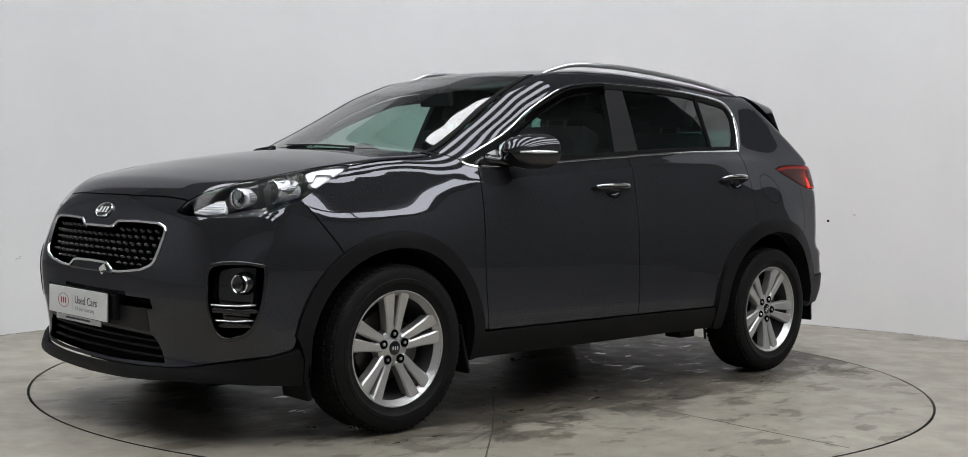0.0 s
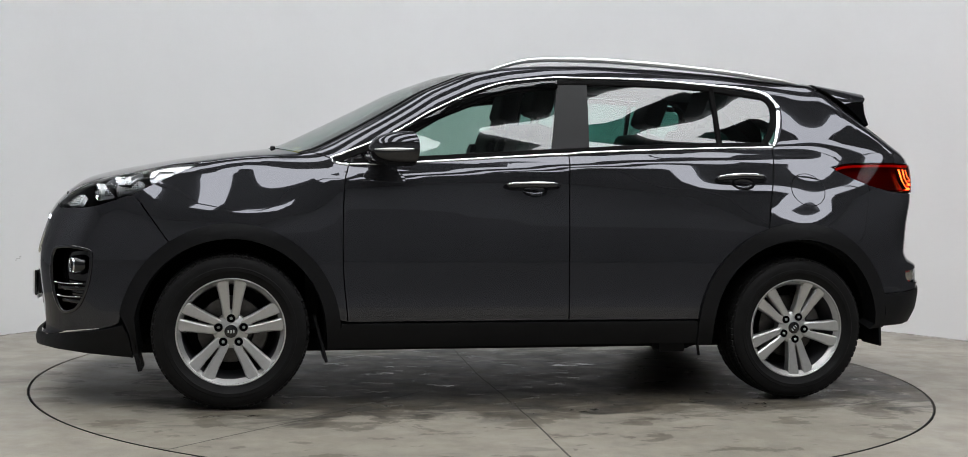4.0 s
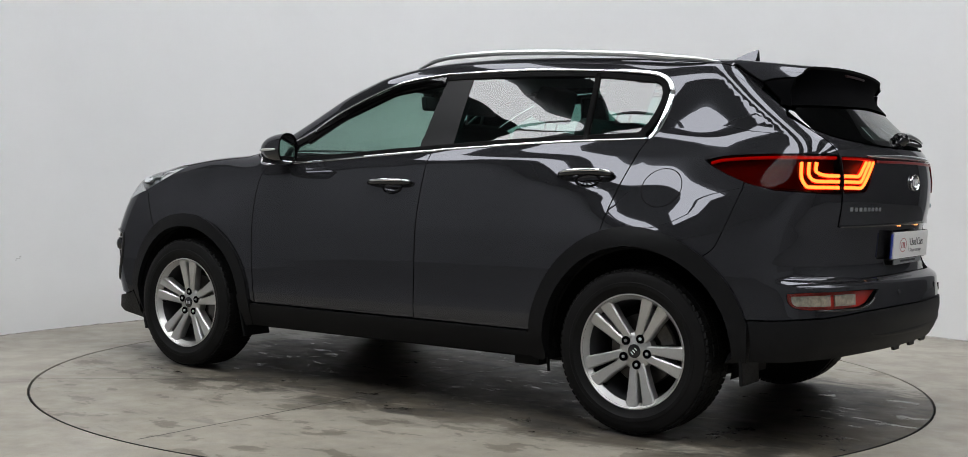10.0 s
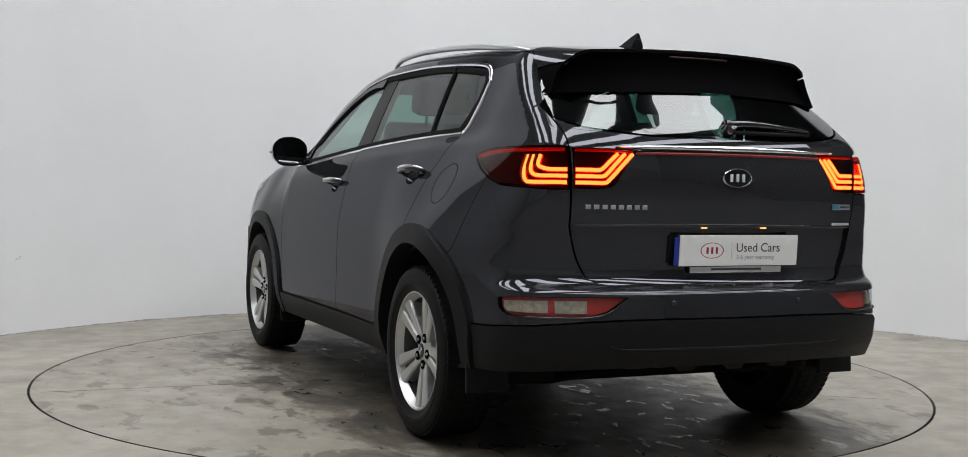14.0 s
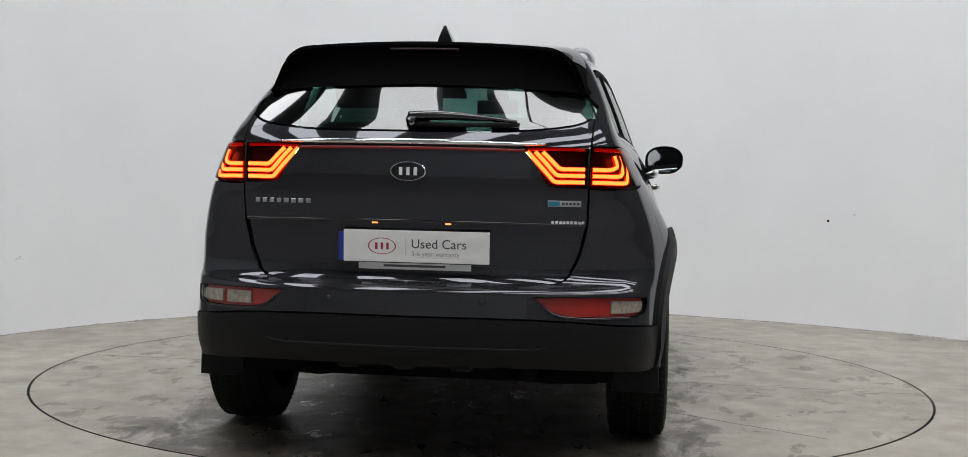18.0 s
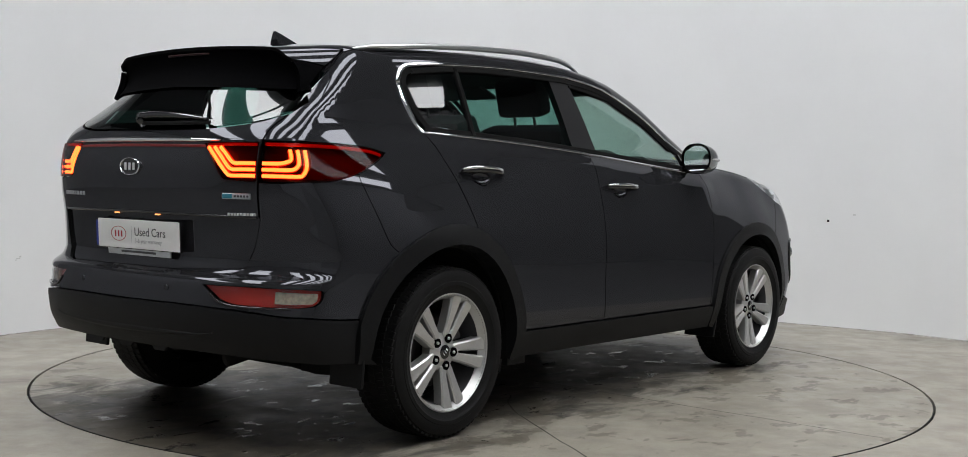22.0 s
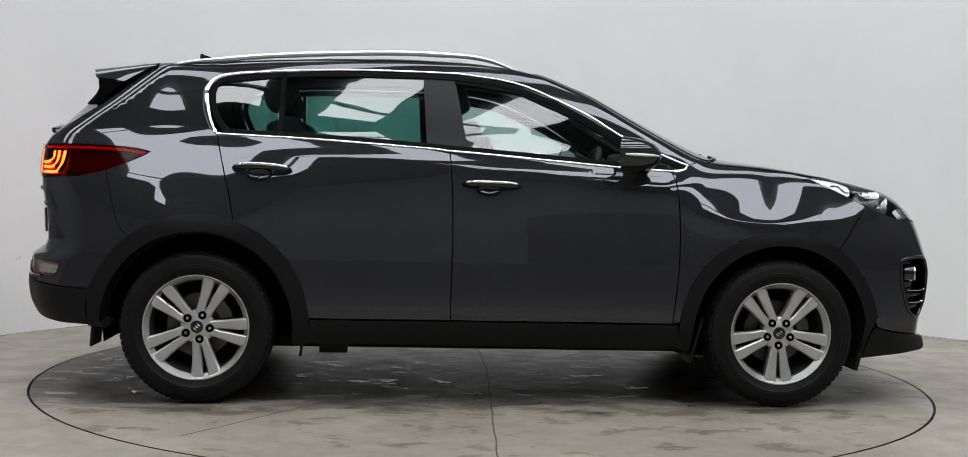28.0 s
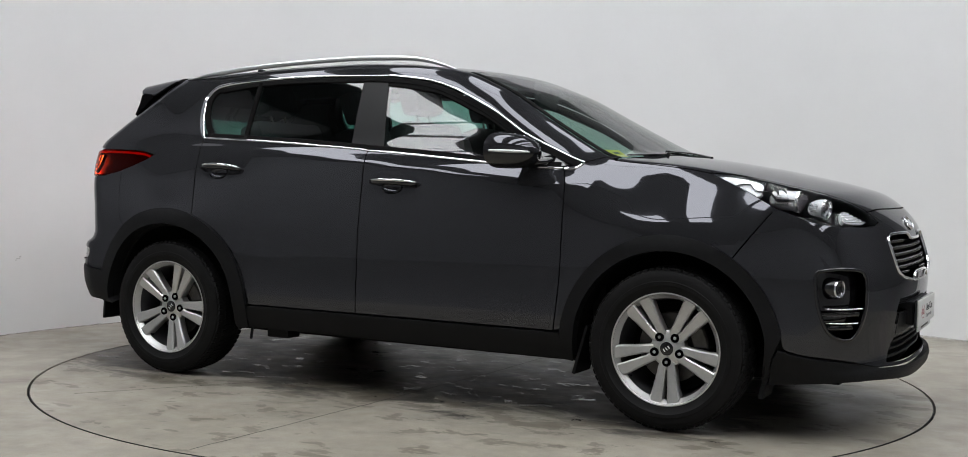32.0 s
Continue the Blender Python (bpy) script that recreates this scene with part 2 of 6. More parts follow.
def trace(chart, pts, ends=True):
    """A curve on the skin through design points given in a chart."""
    return lift(chart, spline(pts), ends)


def arc(cx, cz, r, a0, a1, n=24):
    return [(cx + r * math.cos(radians(a)), cz + r * math.sin(radians(a))) for a in np.linspace(a0, a1, n)]


def loop(*traces):
    """Traces joined end to end into one closed outline."""
    p = np.vstack(traces)
    keep = np.linalg.norm(p - np.roll(p, 1, 0), axis=1) > 0.004
    return p[keep]


def both(half):
    """An open trace from the centre line outwards and back, closed by its mirror image."""
    other = half[::-1] * (1, -1, 1)
    return loop(half, other)

# ---- building tools ----
from mathutils import geometry


def mesh_object(name, verts, faces, mat, parent=None, label="", smooth=False, normals=None):
    me = bpy.data.meshes.new(name)
    me.from_pydata([tuple(v) for v in verts], [], [tuple(f) for f in faces])
    me.validate()
    me.materials.append(mat)
    if smooth or normals is not None:
        me.shade_smooth()
    if normals is not None:
        me.normals_split_custom_set_from_vertices([tuple(n) for n in normals])
    ob = new(name, me)
    ob.parent = parent
    return tagged(ob, label)


def part(name, bm, mat, parent=None, label="", smooth=False, place=None, sharp=35):
    """One bmesh as one mesh object under its thing."""
    bmesh.ops.recalc_face_normals(bm, faces=bm.faces[:])
    me = bpy.data.meshes.new(name)
    bm.to_mesh(me)
    bm.free()
    me.materials.append(mat)
    if smooth:
        me.shade_smooth()
        me.set_sharp_from_angle(angle=radians(sharp))
    ob = new(name, me)
    ob.parent = parent
    if place is not None:
        ob.matrix_local = place
    return tagged(ob, label)


def inside(pts, poly):
    x, y = pts[:, 0][:, None], pts[:, 1][:, None]
    x0, y0 = poly[:, 0], poly[:, 1]
    x1, y1 = np.roll(x0, -1), np.roll(y0, -1)
    cross = ((y0 > y) != (y1 > y)) & (x < (x1 - x0) * (y - y0) / (y1 - y0 + 1e-12) + x0)
    return cross.sum(1) % 2 == 1


def inset(poly, gap):
    area = 0.5 * np.sum(poly[:, 0] * np.roll(poly[:, 1], -1) - np.roll(poly[:, 0], -1) * poly[:, 1])
    a, b = poly - np.roll(poly, 1, 0), np.roll(poly, -1, 0) - poly
    na, nb = (np.stack([-v[:, 1], v[:, 0]], 1) / (np.linalg.norm(v, axis=1, keepdims=True) + 1e-9) for v in (a, b))
    n = na + nb
    n /= np.maximum(np.sum(n * na, 1, keepdims=True), 0.4)
    return poly + n * gap * (1 if area > 0 else -1)


def fill(flat, holes, res):
    """Triangles that fill an outline with holes, with an even grid of points inside."""
    loops = [flat] + holes
    edge_pts = np.vstack(loops)
    edges, start = [], 0
    for lp in loops:
        edges += [(start + i, start + (i + 1) % len(lp)) for i in range(len(lp))]
        start += len(lp)
    lo, hi = flat.min(0), flat.max(0)
    gx, gy = np.meshgrid(np.arange(lo[0] + res / 2, hi[0], res), np.arange(lo[1] + res / 2, hi[1], res))
    gx = gx + (np.arange(len(gx)) % 2)[:, None] * res / 2
    grid = np.stack([gx.ravel(), gy.ravel()], 1)
    ok = inside(grid, flat)
    for h in holes:
        ok &= ~inside(grid, h)
    grid = grid[ok]
    if len(grid):
        near = np.array([np.min(np.sum((edge_pts - g) ** 2, 1)) for g in grid])
        grid = grid[near > (0.45 * res) ** 2]
    pts = np.vstack([edge_pts, grid]) if len(grid) else edge_pts
    co, _, tris, *_ = geometry.delaunay_2d_cdt([Vector(p) for p in pts], edges, [], 0, 1e-6)
    co = np.array([tuple(c) for c in co])
    tris = np.array([t for t in tris if len(t) == 3])
    mid = co[tris].mean(1)
    ok = inside(mid, flat)
    for h in holes:
        ok &= ~inside(mid, h)
    return co, tris[ok]


def panel(name, outline, chart, mat, parent, holes=(), gap=0.0027, lip=0.014, out=0.0, res=0.024, label="", mirror=False, ends=True):
    """A sheet on the body's skin inside an outline, with a turned-in edge. Mirrored, it makes the other side's too."""
    flat = inset(FLAT[chart](outline), gap)
    cut = [inset(FLAT[chart](h), -gap) for h in holes]
    co, tris = fill(flat, cut, res)
    p = lift(chart, co, ends)
    n = slope(p) if ends else slope_open(p)
    p = p + n * out
    a, b, c = p[tris[0]]
    turn = [np.dot(np.cross(p[t[1]] - p[t[0]], p[t[2]] - p[t[0]]), n[t[0]]) for t in tris]
    tris = np.array([t if w > 0 else t[::-1] for t, w in zip(tris, turn)])
    count = {}
    for t in tris:
        for i in range(3):
            e = (t[i], t[(i + 1) % 3])
            count[e] = count.get(e, 0) + 1
    rim = [e for e in count if (e[1], e[0]) not in count]
    verts, norms, faces = list(p), list(n), [tuple(t) for t in tris]
    if lip:
        for i, j in rim:
            along = p[j] - p[i]
            side = np.cross(along, n[i])
            side = side / (np.linalg.norm(side) + 1e-9)
            k = len(verts)
            verts += [p[i], p[j], p[j] - n[j] * lip, p[i] - n[i] * lip]
            norms += [side] * 4
            faces.append((k + 1, k, k + 3, k + 2))
    made = [mesh_object(name, verts, faces, mat, parent, label, normals=norms)]
    if mirror:
        made.append(mesh_object(name, np.array(verts) * (1, -1, 1), [f[::-1] for f in faces], mat, parent, label, normals=np.array(norms) * (1, -1, 1)))
    if mat is PAINT:  # turned-in edges are coloured black, putting the shade of the panel gaps into them
        for ob in made:
            ob.data.materials.append(SEAL_BLACK)
            ob.data.polygons.foreach_set("material_index", [0] * len(tris) + [1] * (len(ob.data.polygons) - len(tris)))
    return made


def slope_open(p):
    g = np.stack([body(*(p + e).T, False) - body(*(p - e).T, False) for e in np.eye(3) * 0.012], 1)
    return g / np.linalg.norm(g, axis=1, keepdims=True)


def strip(name, path, mat, parent, width=0.016, height=0.006, sink=0.004, label="", mirror=False, closed=False, ends=True, taper=False):
    """A raised moulding along a path on the skin, rounded across."""
    n = slope(path) if ends else slope_open(path)
    t = np.roll(path, -1, 0) - np.roll(path, 1, 0)
    if not closed:
        t[0], t[-1] = path[1] - path[0], path[-1] - path[-2]
    t /= np.linalg.norm(t, axis=1, keepdims=True)
    s = np.cross(n, t)
    w = np.full(len(path), width) if np.isscalar(width) else np.interp(np.linspace(0, 1, len(path)), np.linspace(0, 1, len(width)), width)
    ring = [(-0.5, -sink), (-0.5, height * 0.55), (-0.32, height * 0.92), (0, height), (0.32, height * 0.92), (0.5, height * 0.55), (0.5, -sink)]
    verts = [path[i] + s[i] * a * w[i] + n[i] * h for i in range(len(path)) for a, h in ring]
    k, m = len(ring), len(path)
    faces = [(i * k + j, ((i + 1) % m) * k + j, ((i + 1) % m) * k + j + 1, i * k + j + 1) for i in range(m if closed else m - 1) for j in range(k - 1)]
    if not closed:
        faces += [tuple(range(k))[::-1], tuple(range((m - 1) * k, m * k))]
    made = [mesh_object(name, verts, faces, mat, parent, label, smooth=True)]
    if mirror:
        made.append(mesh_object(name, np.array(verts) * (1, -1, 1), [f[::-1] for f in faces], mat, parent, label, smooth=True))
    return made


def lathe(profile, n=64, bm=None, cap=False):
    """A body turned round the y axis from (radius, y) points."""
    bm = bm or bmesh.new()
    rows = [[bm.verts.new((r * math.cos(2 * math.pi * i / n), y, r * math.sin(2 * math.pi * i / n))) for i in range(n)] for r, y in profile]
    for a, b in zip(rows, rows[1:]):
        for i in range(n):
            bm.faces.new((a[i], a[(i + 1) % n], b[(i + 1) % n], b[i]))
    if cap:
        bm.faces.new(rows[0])
        bm.faces.new(rows[-1][::-1])
    return bm


def prism(outline, y0, y1, bevel=0.0, bm=None, cy=1.0):
    """An outline in x, z pushed from y0 to y1, its far face drawn in by bevel."""
    bm = bm or bmesh.new()
    o = np.array(outline, float)
    rows = [(o, y0)]
    if bevel:
        d = 1 if y1 > y0 else -1
        rows += [(o, y1 - d * bevel), (inset(o, bevel), y1)]
    else:
        rows += [(o, y1)]
    vs = [[bm.verts.new((a, y, b)) for a, b in r] for r, y in rows]
    m = len(o)
    for a, b in zip(vs, vs[1:]):
        for i in range(m):
            bm.faces.new((a[i], a[(i + 1) % m], b[(i + 1) % m], b[i]))
    bm.faces.new(vs[0])
    bm.faces.new(vs[-1][::-1])
    return bm


def block(sx, sy, sz, bevel=0.01, at=(0, 0, 0), bm=None, segments=2, turn=None):
    b = bmesh.new()
    bmesh.ops.create_cube(b, size=1)
    bmesh.ops.scale(b, vec=(sx, sy, sz), verts=b.verts)
    if bevel:
        bmesh.ops.bevel(b, geom=b.edges[:] + b.verts[:], offset=bevel, segments=segments, affect="EDGES", profile=0.7)
    if turn is not None:
        bmesh.ops.transform(b, matrix=turn, verts=b.verts)
    bmesh.ops.translate(b, vec=at, verts=b.verts)
    if bm is None:
        return b
    me = bpy.data.meshes.new("join")
    b.to_mesh(me)
    b.free()
    bm.from_mesh(me)
    bpy.data.meshes.remove(me)
    return bm


def tube(path, radius, mat, name, parent, label="", sides=10, flat=1.0):
    """A round bar along a path."""
    p = np.array(path, float)
    t = np.gradient(p, axis=0)
    t /= np.linalg.norm(t, axis=1, keepdims=True)
    ref = np.array((0, 0, 1.0)) if abs(t[0][2]) < 0.9 else np.array((1.0, 0, 0))
    verts, faces = [], []
    r = np.full(len(p), radius) if np.isscalar(radius) else np.interp(np.linspace(0, 1, len(p)), np.linspace(0, 1, len(radius)), radius)
    for i in range(len(p)):
        a = np.cross(t[i], ref)
        a /= np.linalg.norm(a)
        b = np.cross(a, t[i])
        verts += [p[i] + r[i] * (a * math.cos(q) + b * flat * math.sin(q)) for q in np.linspace(0, 2 * math.pi, sides, endpoint=False)]
    for i in range(len(p) - 1):
        for j in range(sides):
            faces.append((i * sides + j, i * sides + (j + 1) % sides, (i + 1) * sides + (j + 1) % sides, (i + 1) * sides + j))
    faces += [tuple(range(sides))[::-1], tuple(range((len(p) - 1) * sides, len(p) * sides))]
    return mesh_object(name, verts, faces, mat, parent, label, smooth=True)


def empty(name, label, category, group="", parent=None, place=None):
    ob = new(name)
    ob.parent = parent
    if place is not None:
        ob.matrix_local = place
    return tagged(ob, label, category, group)

# ---- the place: a round white cove, a concrete floor and a turntable ----
R_TABLE = 2.26
COVE = (0.35, -0.55, 3.7)
HALL_HIGH = 9.0
WALL_PAINT = material("matt_white_wall_paint", (0.80, 0.805, 0.81), 0.85, 0, 0, 0.12, 90, 0.025, 1.1)
EAST_TONE = material("dark_grey_reflection_tone", (0.11, 0.111, 0.115), 0.8, vary=0.06, vary_scale=2)
TONING_GREY = material("mid_grey_toning_panel", (0.17, 0.172, 0.177), 0.7, vary=0.15, vary_scale=1.2)
HALL_PAINT = material("grey_hall_cladding", (0.34, 0.344, 0.352), 0.8, vary=0.06, vary_scale=2)
ROOF_SHEET = material("grey_roof_sheet", (0.13, 0.135, 0.14), 0.7, vary=0.1, vary_scale=2)


def concrete(name, wet):
    """Trowelled concrete with clouds, specks and stains; where asked, wet patches, darkened under the car."""
    m = bpy.data.materials.new(name)
    m.use_nodes = True
    nt = m.node_tree
    b = nt.nodes["Principled BSDF"]
    link = nt.links.new
    co = nt.nodes.new("ShaderNodeTexCoord").outputs["Object"]

    def cloud(scale, detail, rough, stretch=(1, 1, 1), warp=0.0):
        mp, t = nt.nodes.new("ShaderNodeMapping"), nt.nodes.new("ShaderNodeTexNoise")
        mp.inputs["Scale"].default_value = stretch
        t.inputs["Scale"].default_value, t.inputs["Detail"].default_value, t.inputs["Roughness"].default_value, t.inputs["Distortion"].default_value = scale, detail, rough, warp
        link(co, mp.inputs[0])
        link(mp.outputs[0], t.inputs["Vector"])
        return t.outputs[0]

    def ramp(v, lo, hi, a=0.0, z=1.0):
        r = nt.nodes.new("ShaderNodeMapRange")
        r.interpolation_type = "SMOOTHSTEP"
        for i, x in enumerate((lo, hi, a, z)):
            r.inputs[i + 1].default_value = x
        link(v, r.inputs[0])
        return r.outputs[0]

    def calc(op, a, c):
        n = nt.nodes.new("ShaderNodeMath")
        n.operation = op
        for i, v in enumerate((a, c)):
            if isinstance(v, (int, float)):
                n.inputs[i].default_value = v
            else:
                link(v, n.inputs[i])
        return n.outputs[0]

    def blend(f, c0, c1):
        n = nt.nodes.new("ShaderNodeMix")
        n.data_type = "RGBA"
        link(f, n.inputs[0])
        for i, c in ((6, c0), (7, c1)):
            if isinstance(c, tuple):
                n.inputs[i].default_value = (*c, 1)
            else:
                link(c, n.inputs[i])
        return n.outputs[2]

    color = blend(ramp(cloud(0.9, 6, 0.6), 0.35, 0.65), (0.238, 0.217, 0.176), (0.305, 0.281, 0.232))
    color = blend(ramp(cloud(7, 9, 0.7), 0.35, 0.75, 0, 0.5), color, (0.17, 0.16, 0.14))
    color = blend(ramp(cloud(55, 4, 0.7), 0.62, 0.75, 0, 0.5), color, (0.11, 0.105, 0.095))
    color = blend(ramp(cloud(3.2, 5, 0.6, (0.35, 1.4, 1), 0.6), 0.63, 0.68, 0, 0.55), color, (0.10, 0.092, 0.078))
    color = blend(ramp(cloud(170, 3, 0.7), 0.45, 0.72, 0, 0.35), color, (0.11, 0.1, 0.082))
    color = blend(ramp(cloud(24, 6, 0.75), 0.58, 0.72, 0, 0.4), color, (0.33, 0.31, 0.27))
    rough = ramp(cloud(5, 6, 0.6), 0.3, 0.7, 0.32, 0.5)
    if wet:
        sx = nt.nodes.new("ShaderNodeSeparateXYZ")
        link(co, sx.inputs[0])
        # damp ground below the car; its dark colour also deepens the car's shade
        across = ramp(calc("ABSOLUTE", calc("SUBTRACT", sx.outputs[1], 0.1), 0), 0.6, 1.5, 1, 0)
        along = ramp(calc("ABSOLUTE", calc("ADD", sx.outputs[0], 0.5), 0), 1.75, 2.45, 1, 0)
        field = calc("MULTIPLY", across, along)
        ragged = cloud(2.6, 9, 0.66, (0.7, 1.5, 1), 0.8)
        damp_shade = ramp(calc("ADD", calc("MULTIPLY", field, 0.31), ragged), 0.6, 0.76)
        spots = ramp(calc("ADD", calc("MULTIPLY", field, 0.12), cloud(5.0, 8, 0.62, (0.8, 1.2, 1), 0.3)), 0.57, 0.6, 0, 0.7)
        color = blend(damp_shade, color, (0.04, 0.036, 0.03))
        rough = calc("ADD", rough, calc("MULTIPLY", damp_shade, 0.06))
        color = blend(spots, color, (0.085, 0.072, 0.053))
        # standing water: fine broken streaks inside the damp patch
        streak = calc("MULTIPLY", ramp(cloud(7.0, 10, 0.74, (0.75, 1.35, 1), 0.5), 0.565, 0.625), damp_shade)
        color = blend(streak, color, (0.045, 0.041, 0.034))
        rough = calc("MAXIMUM", calc("ADD", rough, calc("MULTIPLY", streak, -0.3)), 0.11)
    link(color, b.inputs["Base Color"])
    link(rough, b.inputs["Roughness"])
    bp = nt.nodes.new("ShaderNodeBump")
    b.inputs["Specular IOR Level"].default_value = 0.32
    bp.inputs["Strength"].default_value, bp.inputs["Distance"].default_value = 0.12, 0.003
    link(cloud(38, 6, 0.65), bp.inputs["Height"])
    link(bp.outputs[0], b.inputs["Normal"])
    return m


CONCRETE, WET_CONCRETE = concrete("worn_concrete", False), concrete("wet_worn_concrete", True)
HALL_FLOOR = material("dark_floor_tone", (0.14, 0.139, 0.138), 0.5, vary=0.15, vary_scale=1.5)
CRACK = material("dark_joint_filler", (0.07, 0.065, 0.055), 0.8, vary=0.3, vary_scale=8)
SCUFF = material("grey_scuff", (0.62, 0.62, 0.62), 0.8)
FOOT = material("dirty_wall_foot", (0.33, 0.32, 0.30), 0.9, vary=0.5, vary_scale=14)
IRON = material("dark_steel_edge", (0.03, 0.03, 0.03), 0.5, 0.5)


def ring_sheet(name, r0, r1, z, mat, n=160, x=0.0, y=0.0, label=""):
    verts = [(x + r * math.cos(2 * math.pi * i / n), y + r * math.sin(2 * math.pi * i / n), z) for r in (r0, r1) for i in range(n)]
    return mesh_object(name, verts, [(i, (i + 1) % n, n + (i + 1) % n, n + i)[::-1] for i in range(n)], mat, None, label)


# floor round the turntable, out to the hall's walls
floor_rings = [R_TABLE + 0.004, 2.6, 3.2, 3.7, 4.3]
n = 160
verts = [(r * math.cos(2 * math.pi * i / n), r * math.sin(2 * math.pi * i / n), 0.0) for r in floor_rings for i in range(n)]
verts += [(floor_rings[0] * math.cos(2 * math.pi * i / n), floor_rings[0] * math.sin(2 * math.pi * i / n), -0.05) for i in range(n)]
faces = [(k * n + i, k * n + (i + 1) % n, (k + 1) * n + (i + 1) % n, (k + 1) * n + i)[::-1] for k in range(len(floor_rings) - 1) for i in range(n)]
base = len(floor_rings) * n
faces += [(i, (i + 1) % n, base + (i + 1) % n, base + i) for i in range(n)]
floor = tagged(mesh_object("floor", verts, faces, CONCRETE), "worn grey concrete floor round the turntable", "floor", kind="structure")
# outer floor, never in view; its dark tone dims what the doors mirror
hall_floor = tagged(ring_sheet("hall_floor", 4.3, 22.0, 0.0, HALL_FLOOR), "dark grey hall floor out of view, toned for the car's reflections", "floor", kind="structure")
pit = tagged(ring_sheet("turntable_pit", 0.02, 2.6, -0.05, IRON), "dark pit under the turntable", "floor", kind="structure")

# the cove's wall: an arc of plaster, 0.15 m thick
cx, cy, cr = COVE
angles = np.radians(np.linspace(30, 158, 100))
verts, faces = [], []
for a in angles:
    for r, z in ((cr, 0.0), (cr, 3.3), (cr + 0.15, 3.3), (cr + 0.15, 0.0)):
        verts.append((cx + r * math.cos(a), cy + r * math.sin(a), z))
for i in range(len(angles) - 1):
    for j in range(4):
        faces.append((i * 4 + j, i * 4 + (j + 1) % 4, i * 4 + 4 + (j + 1) % 4, i * 4 + 4 + j))
faces += [(0, 1, 2, 3), tuple(range(len(verts) - 4, len(verts)))[::-1]]
cove = mesh_object("wall_cove", verts, faces, WALL_PAINT, smooth=True)
cove.data.set_sharp_from_angle(angle=radians(30))
tagged(cove, "curved white painted cove wall behind the turntable", "wall", kind="structure")

# the worn, uneven foot of the wall
fa = np.linspace(radians(30.4), radians(157.6), 760)
fh = [0.006 + 0.010 * max(0.0, noise.noise((a * 9, 0.3, 0))) + 0.006 * abs(noise.noise((a * 60, 1.7, 0))) for a in fa]
verts = [(cx + (cr - d) * math.cos(a), cy + (cr - d) * math.sin(a), z) for a, h in zip(fa, fh) for d, z in ((0.004, h), (0.006 + h * 0.5, 0.0015))]
foot = mesh_object("wall_foot", verts, [(2 * i, 2 * i + 1, 2 * i + 3, 2 * i + 2) for i in range(len(fa) - 1)], FOOT)
tagged(foot, "chipped grey foot of the cove wall", "trim", kind="structure")

# the hall beyond: plain walls and a roof with long translucent strips
# walls stay out of view; the east one is darkened to dim reflections
for name, w, loc, rz in (("wall_south", 26, (0, -15, HALL_HIGH / 2), 0), ("wall_west", 26, (-12, -3, HALL_HIGH / 2), 90), ("wall_east", 26, (12, -3, HALL_HIGH / 2), 90), ("wall_north", 26, (0, 9, HALL_HIGH / 2), 0)):
    ob = part(name, block(w, 0.2, HALL_HIGH, 0), EAST_TONE if name == "wall_east" else HALL_PAINT, place=pose(*loc, 0, 0, rz))
    tagged(ob, "unseen plain grey wall closing the hall", "wall", kind="structure")

# an added panel out of view, there only to tone what mirrors in the paint
toning_panel = part("hall_shutter", block(9.0, 0.06, 4.6, 0.02), TONING_GREY, place=pose(7.2, -14.85, 2.3))
tagged(toning_panel, "added mid-grey panel out of view that tones the car's reflections", "shutter", kind="structure")

ROOF_GLOW = material("translucent_roof_light", (0.8, 0.8, 0.8), 0.5, glow=(0.972, 0.985, 1.008), glow_strength=ROOF_LIGHT)
STRIP_WIDE, STRIP_STEP, STRIP_LONG = 1.25, 2.85, 13.3
roof_turn = pose(1.5, -2.6, 0, 0, 0, -20.5)
bm = block(40, 40, 0.1, 0, at=(0, -3.5, HALL_HIGH + 0.25))
ceiling = tagged(part("ceiling", bm, ROOF_SHEET), "grey sheet roof with roof lights", "ceiling", kind="structure")
for i in range(-3, 4):
    ob = part("roof_light", block(STRIP_WIDE, STRIP_LONG, 0.04, 0), ROOF_GLOW, place=roof_turn @ pose(-0.7 + i * STRIP_STEP, -0.1, HALL_HIGH + 0.1))
    tagged(ob, "long white translucent roof light", "roof light", "roof lights of the hall", "structure")
for y in (-5.7, 1.6):
    ob = part("roof_purlin", block(26, 0.09, 0.12, 0.01), ROOF_SHEET, place=roof_turn @ pose(0, y, HALL_HIGH - 0.02))
    tagged(ob, "thin dark steel roof purlin", "beam", "purlins under the roof", "structure")

# the turntable: a concrete disc in a steel edge that turns
def joint_line(parent, pts, width):
    """A narrow wandering joint in the slab, proud by a hair."""
    path = spline(pts, 0.06)
    side = np.gradient(path, axis=0)[:, ::-1] * (-1, 1)
    side /= np.linalg.norm(side, axis=1, keepdims=True)
    wob = np.array([noise.noise((q[0] * 7, q[1] * 7, 0)) for q in path])[:, None]
    path = path + side * wob * 0.006
    verts = [(*(q + s * width * k), 0.0012) for q, s in zip(path, side) for k in (-0.5, 0.5)]
    return mesh_object("slab_joint", verts, [(2 * i, 2 * i + 1, 2 * i + 3, 2 * i + 2) for i in range(len(path) - 1)], CRACK, parent)


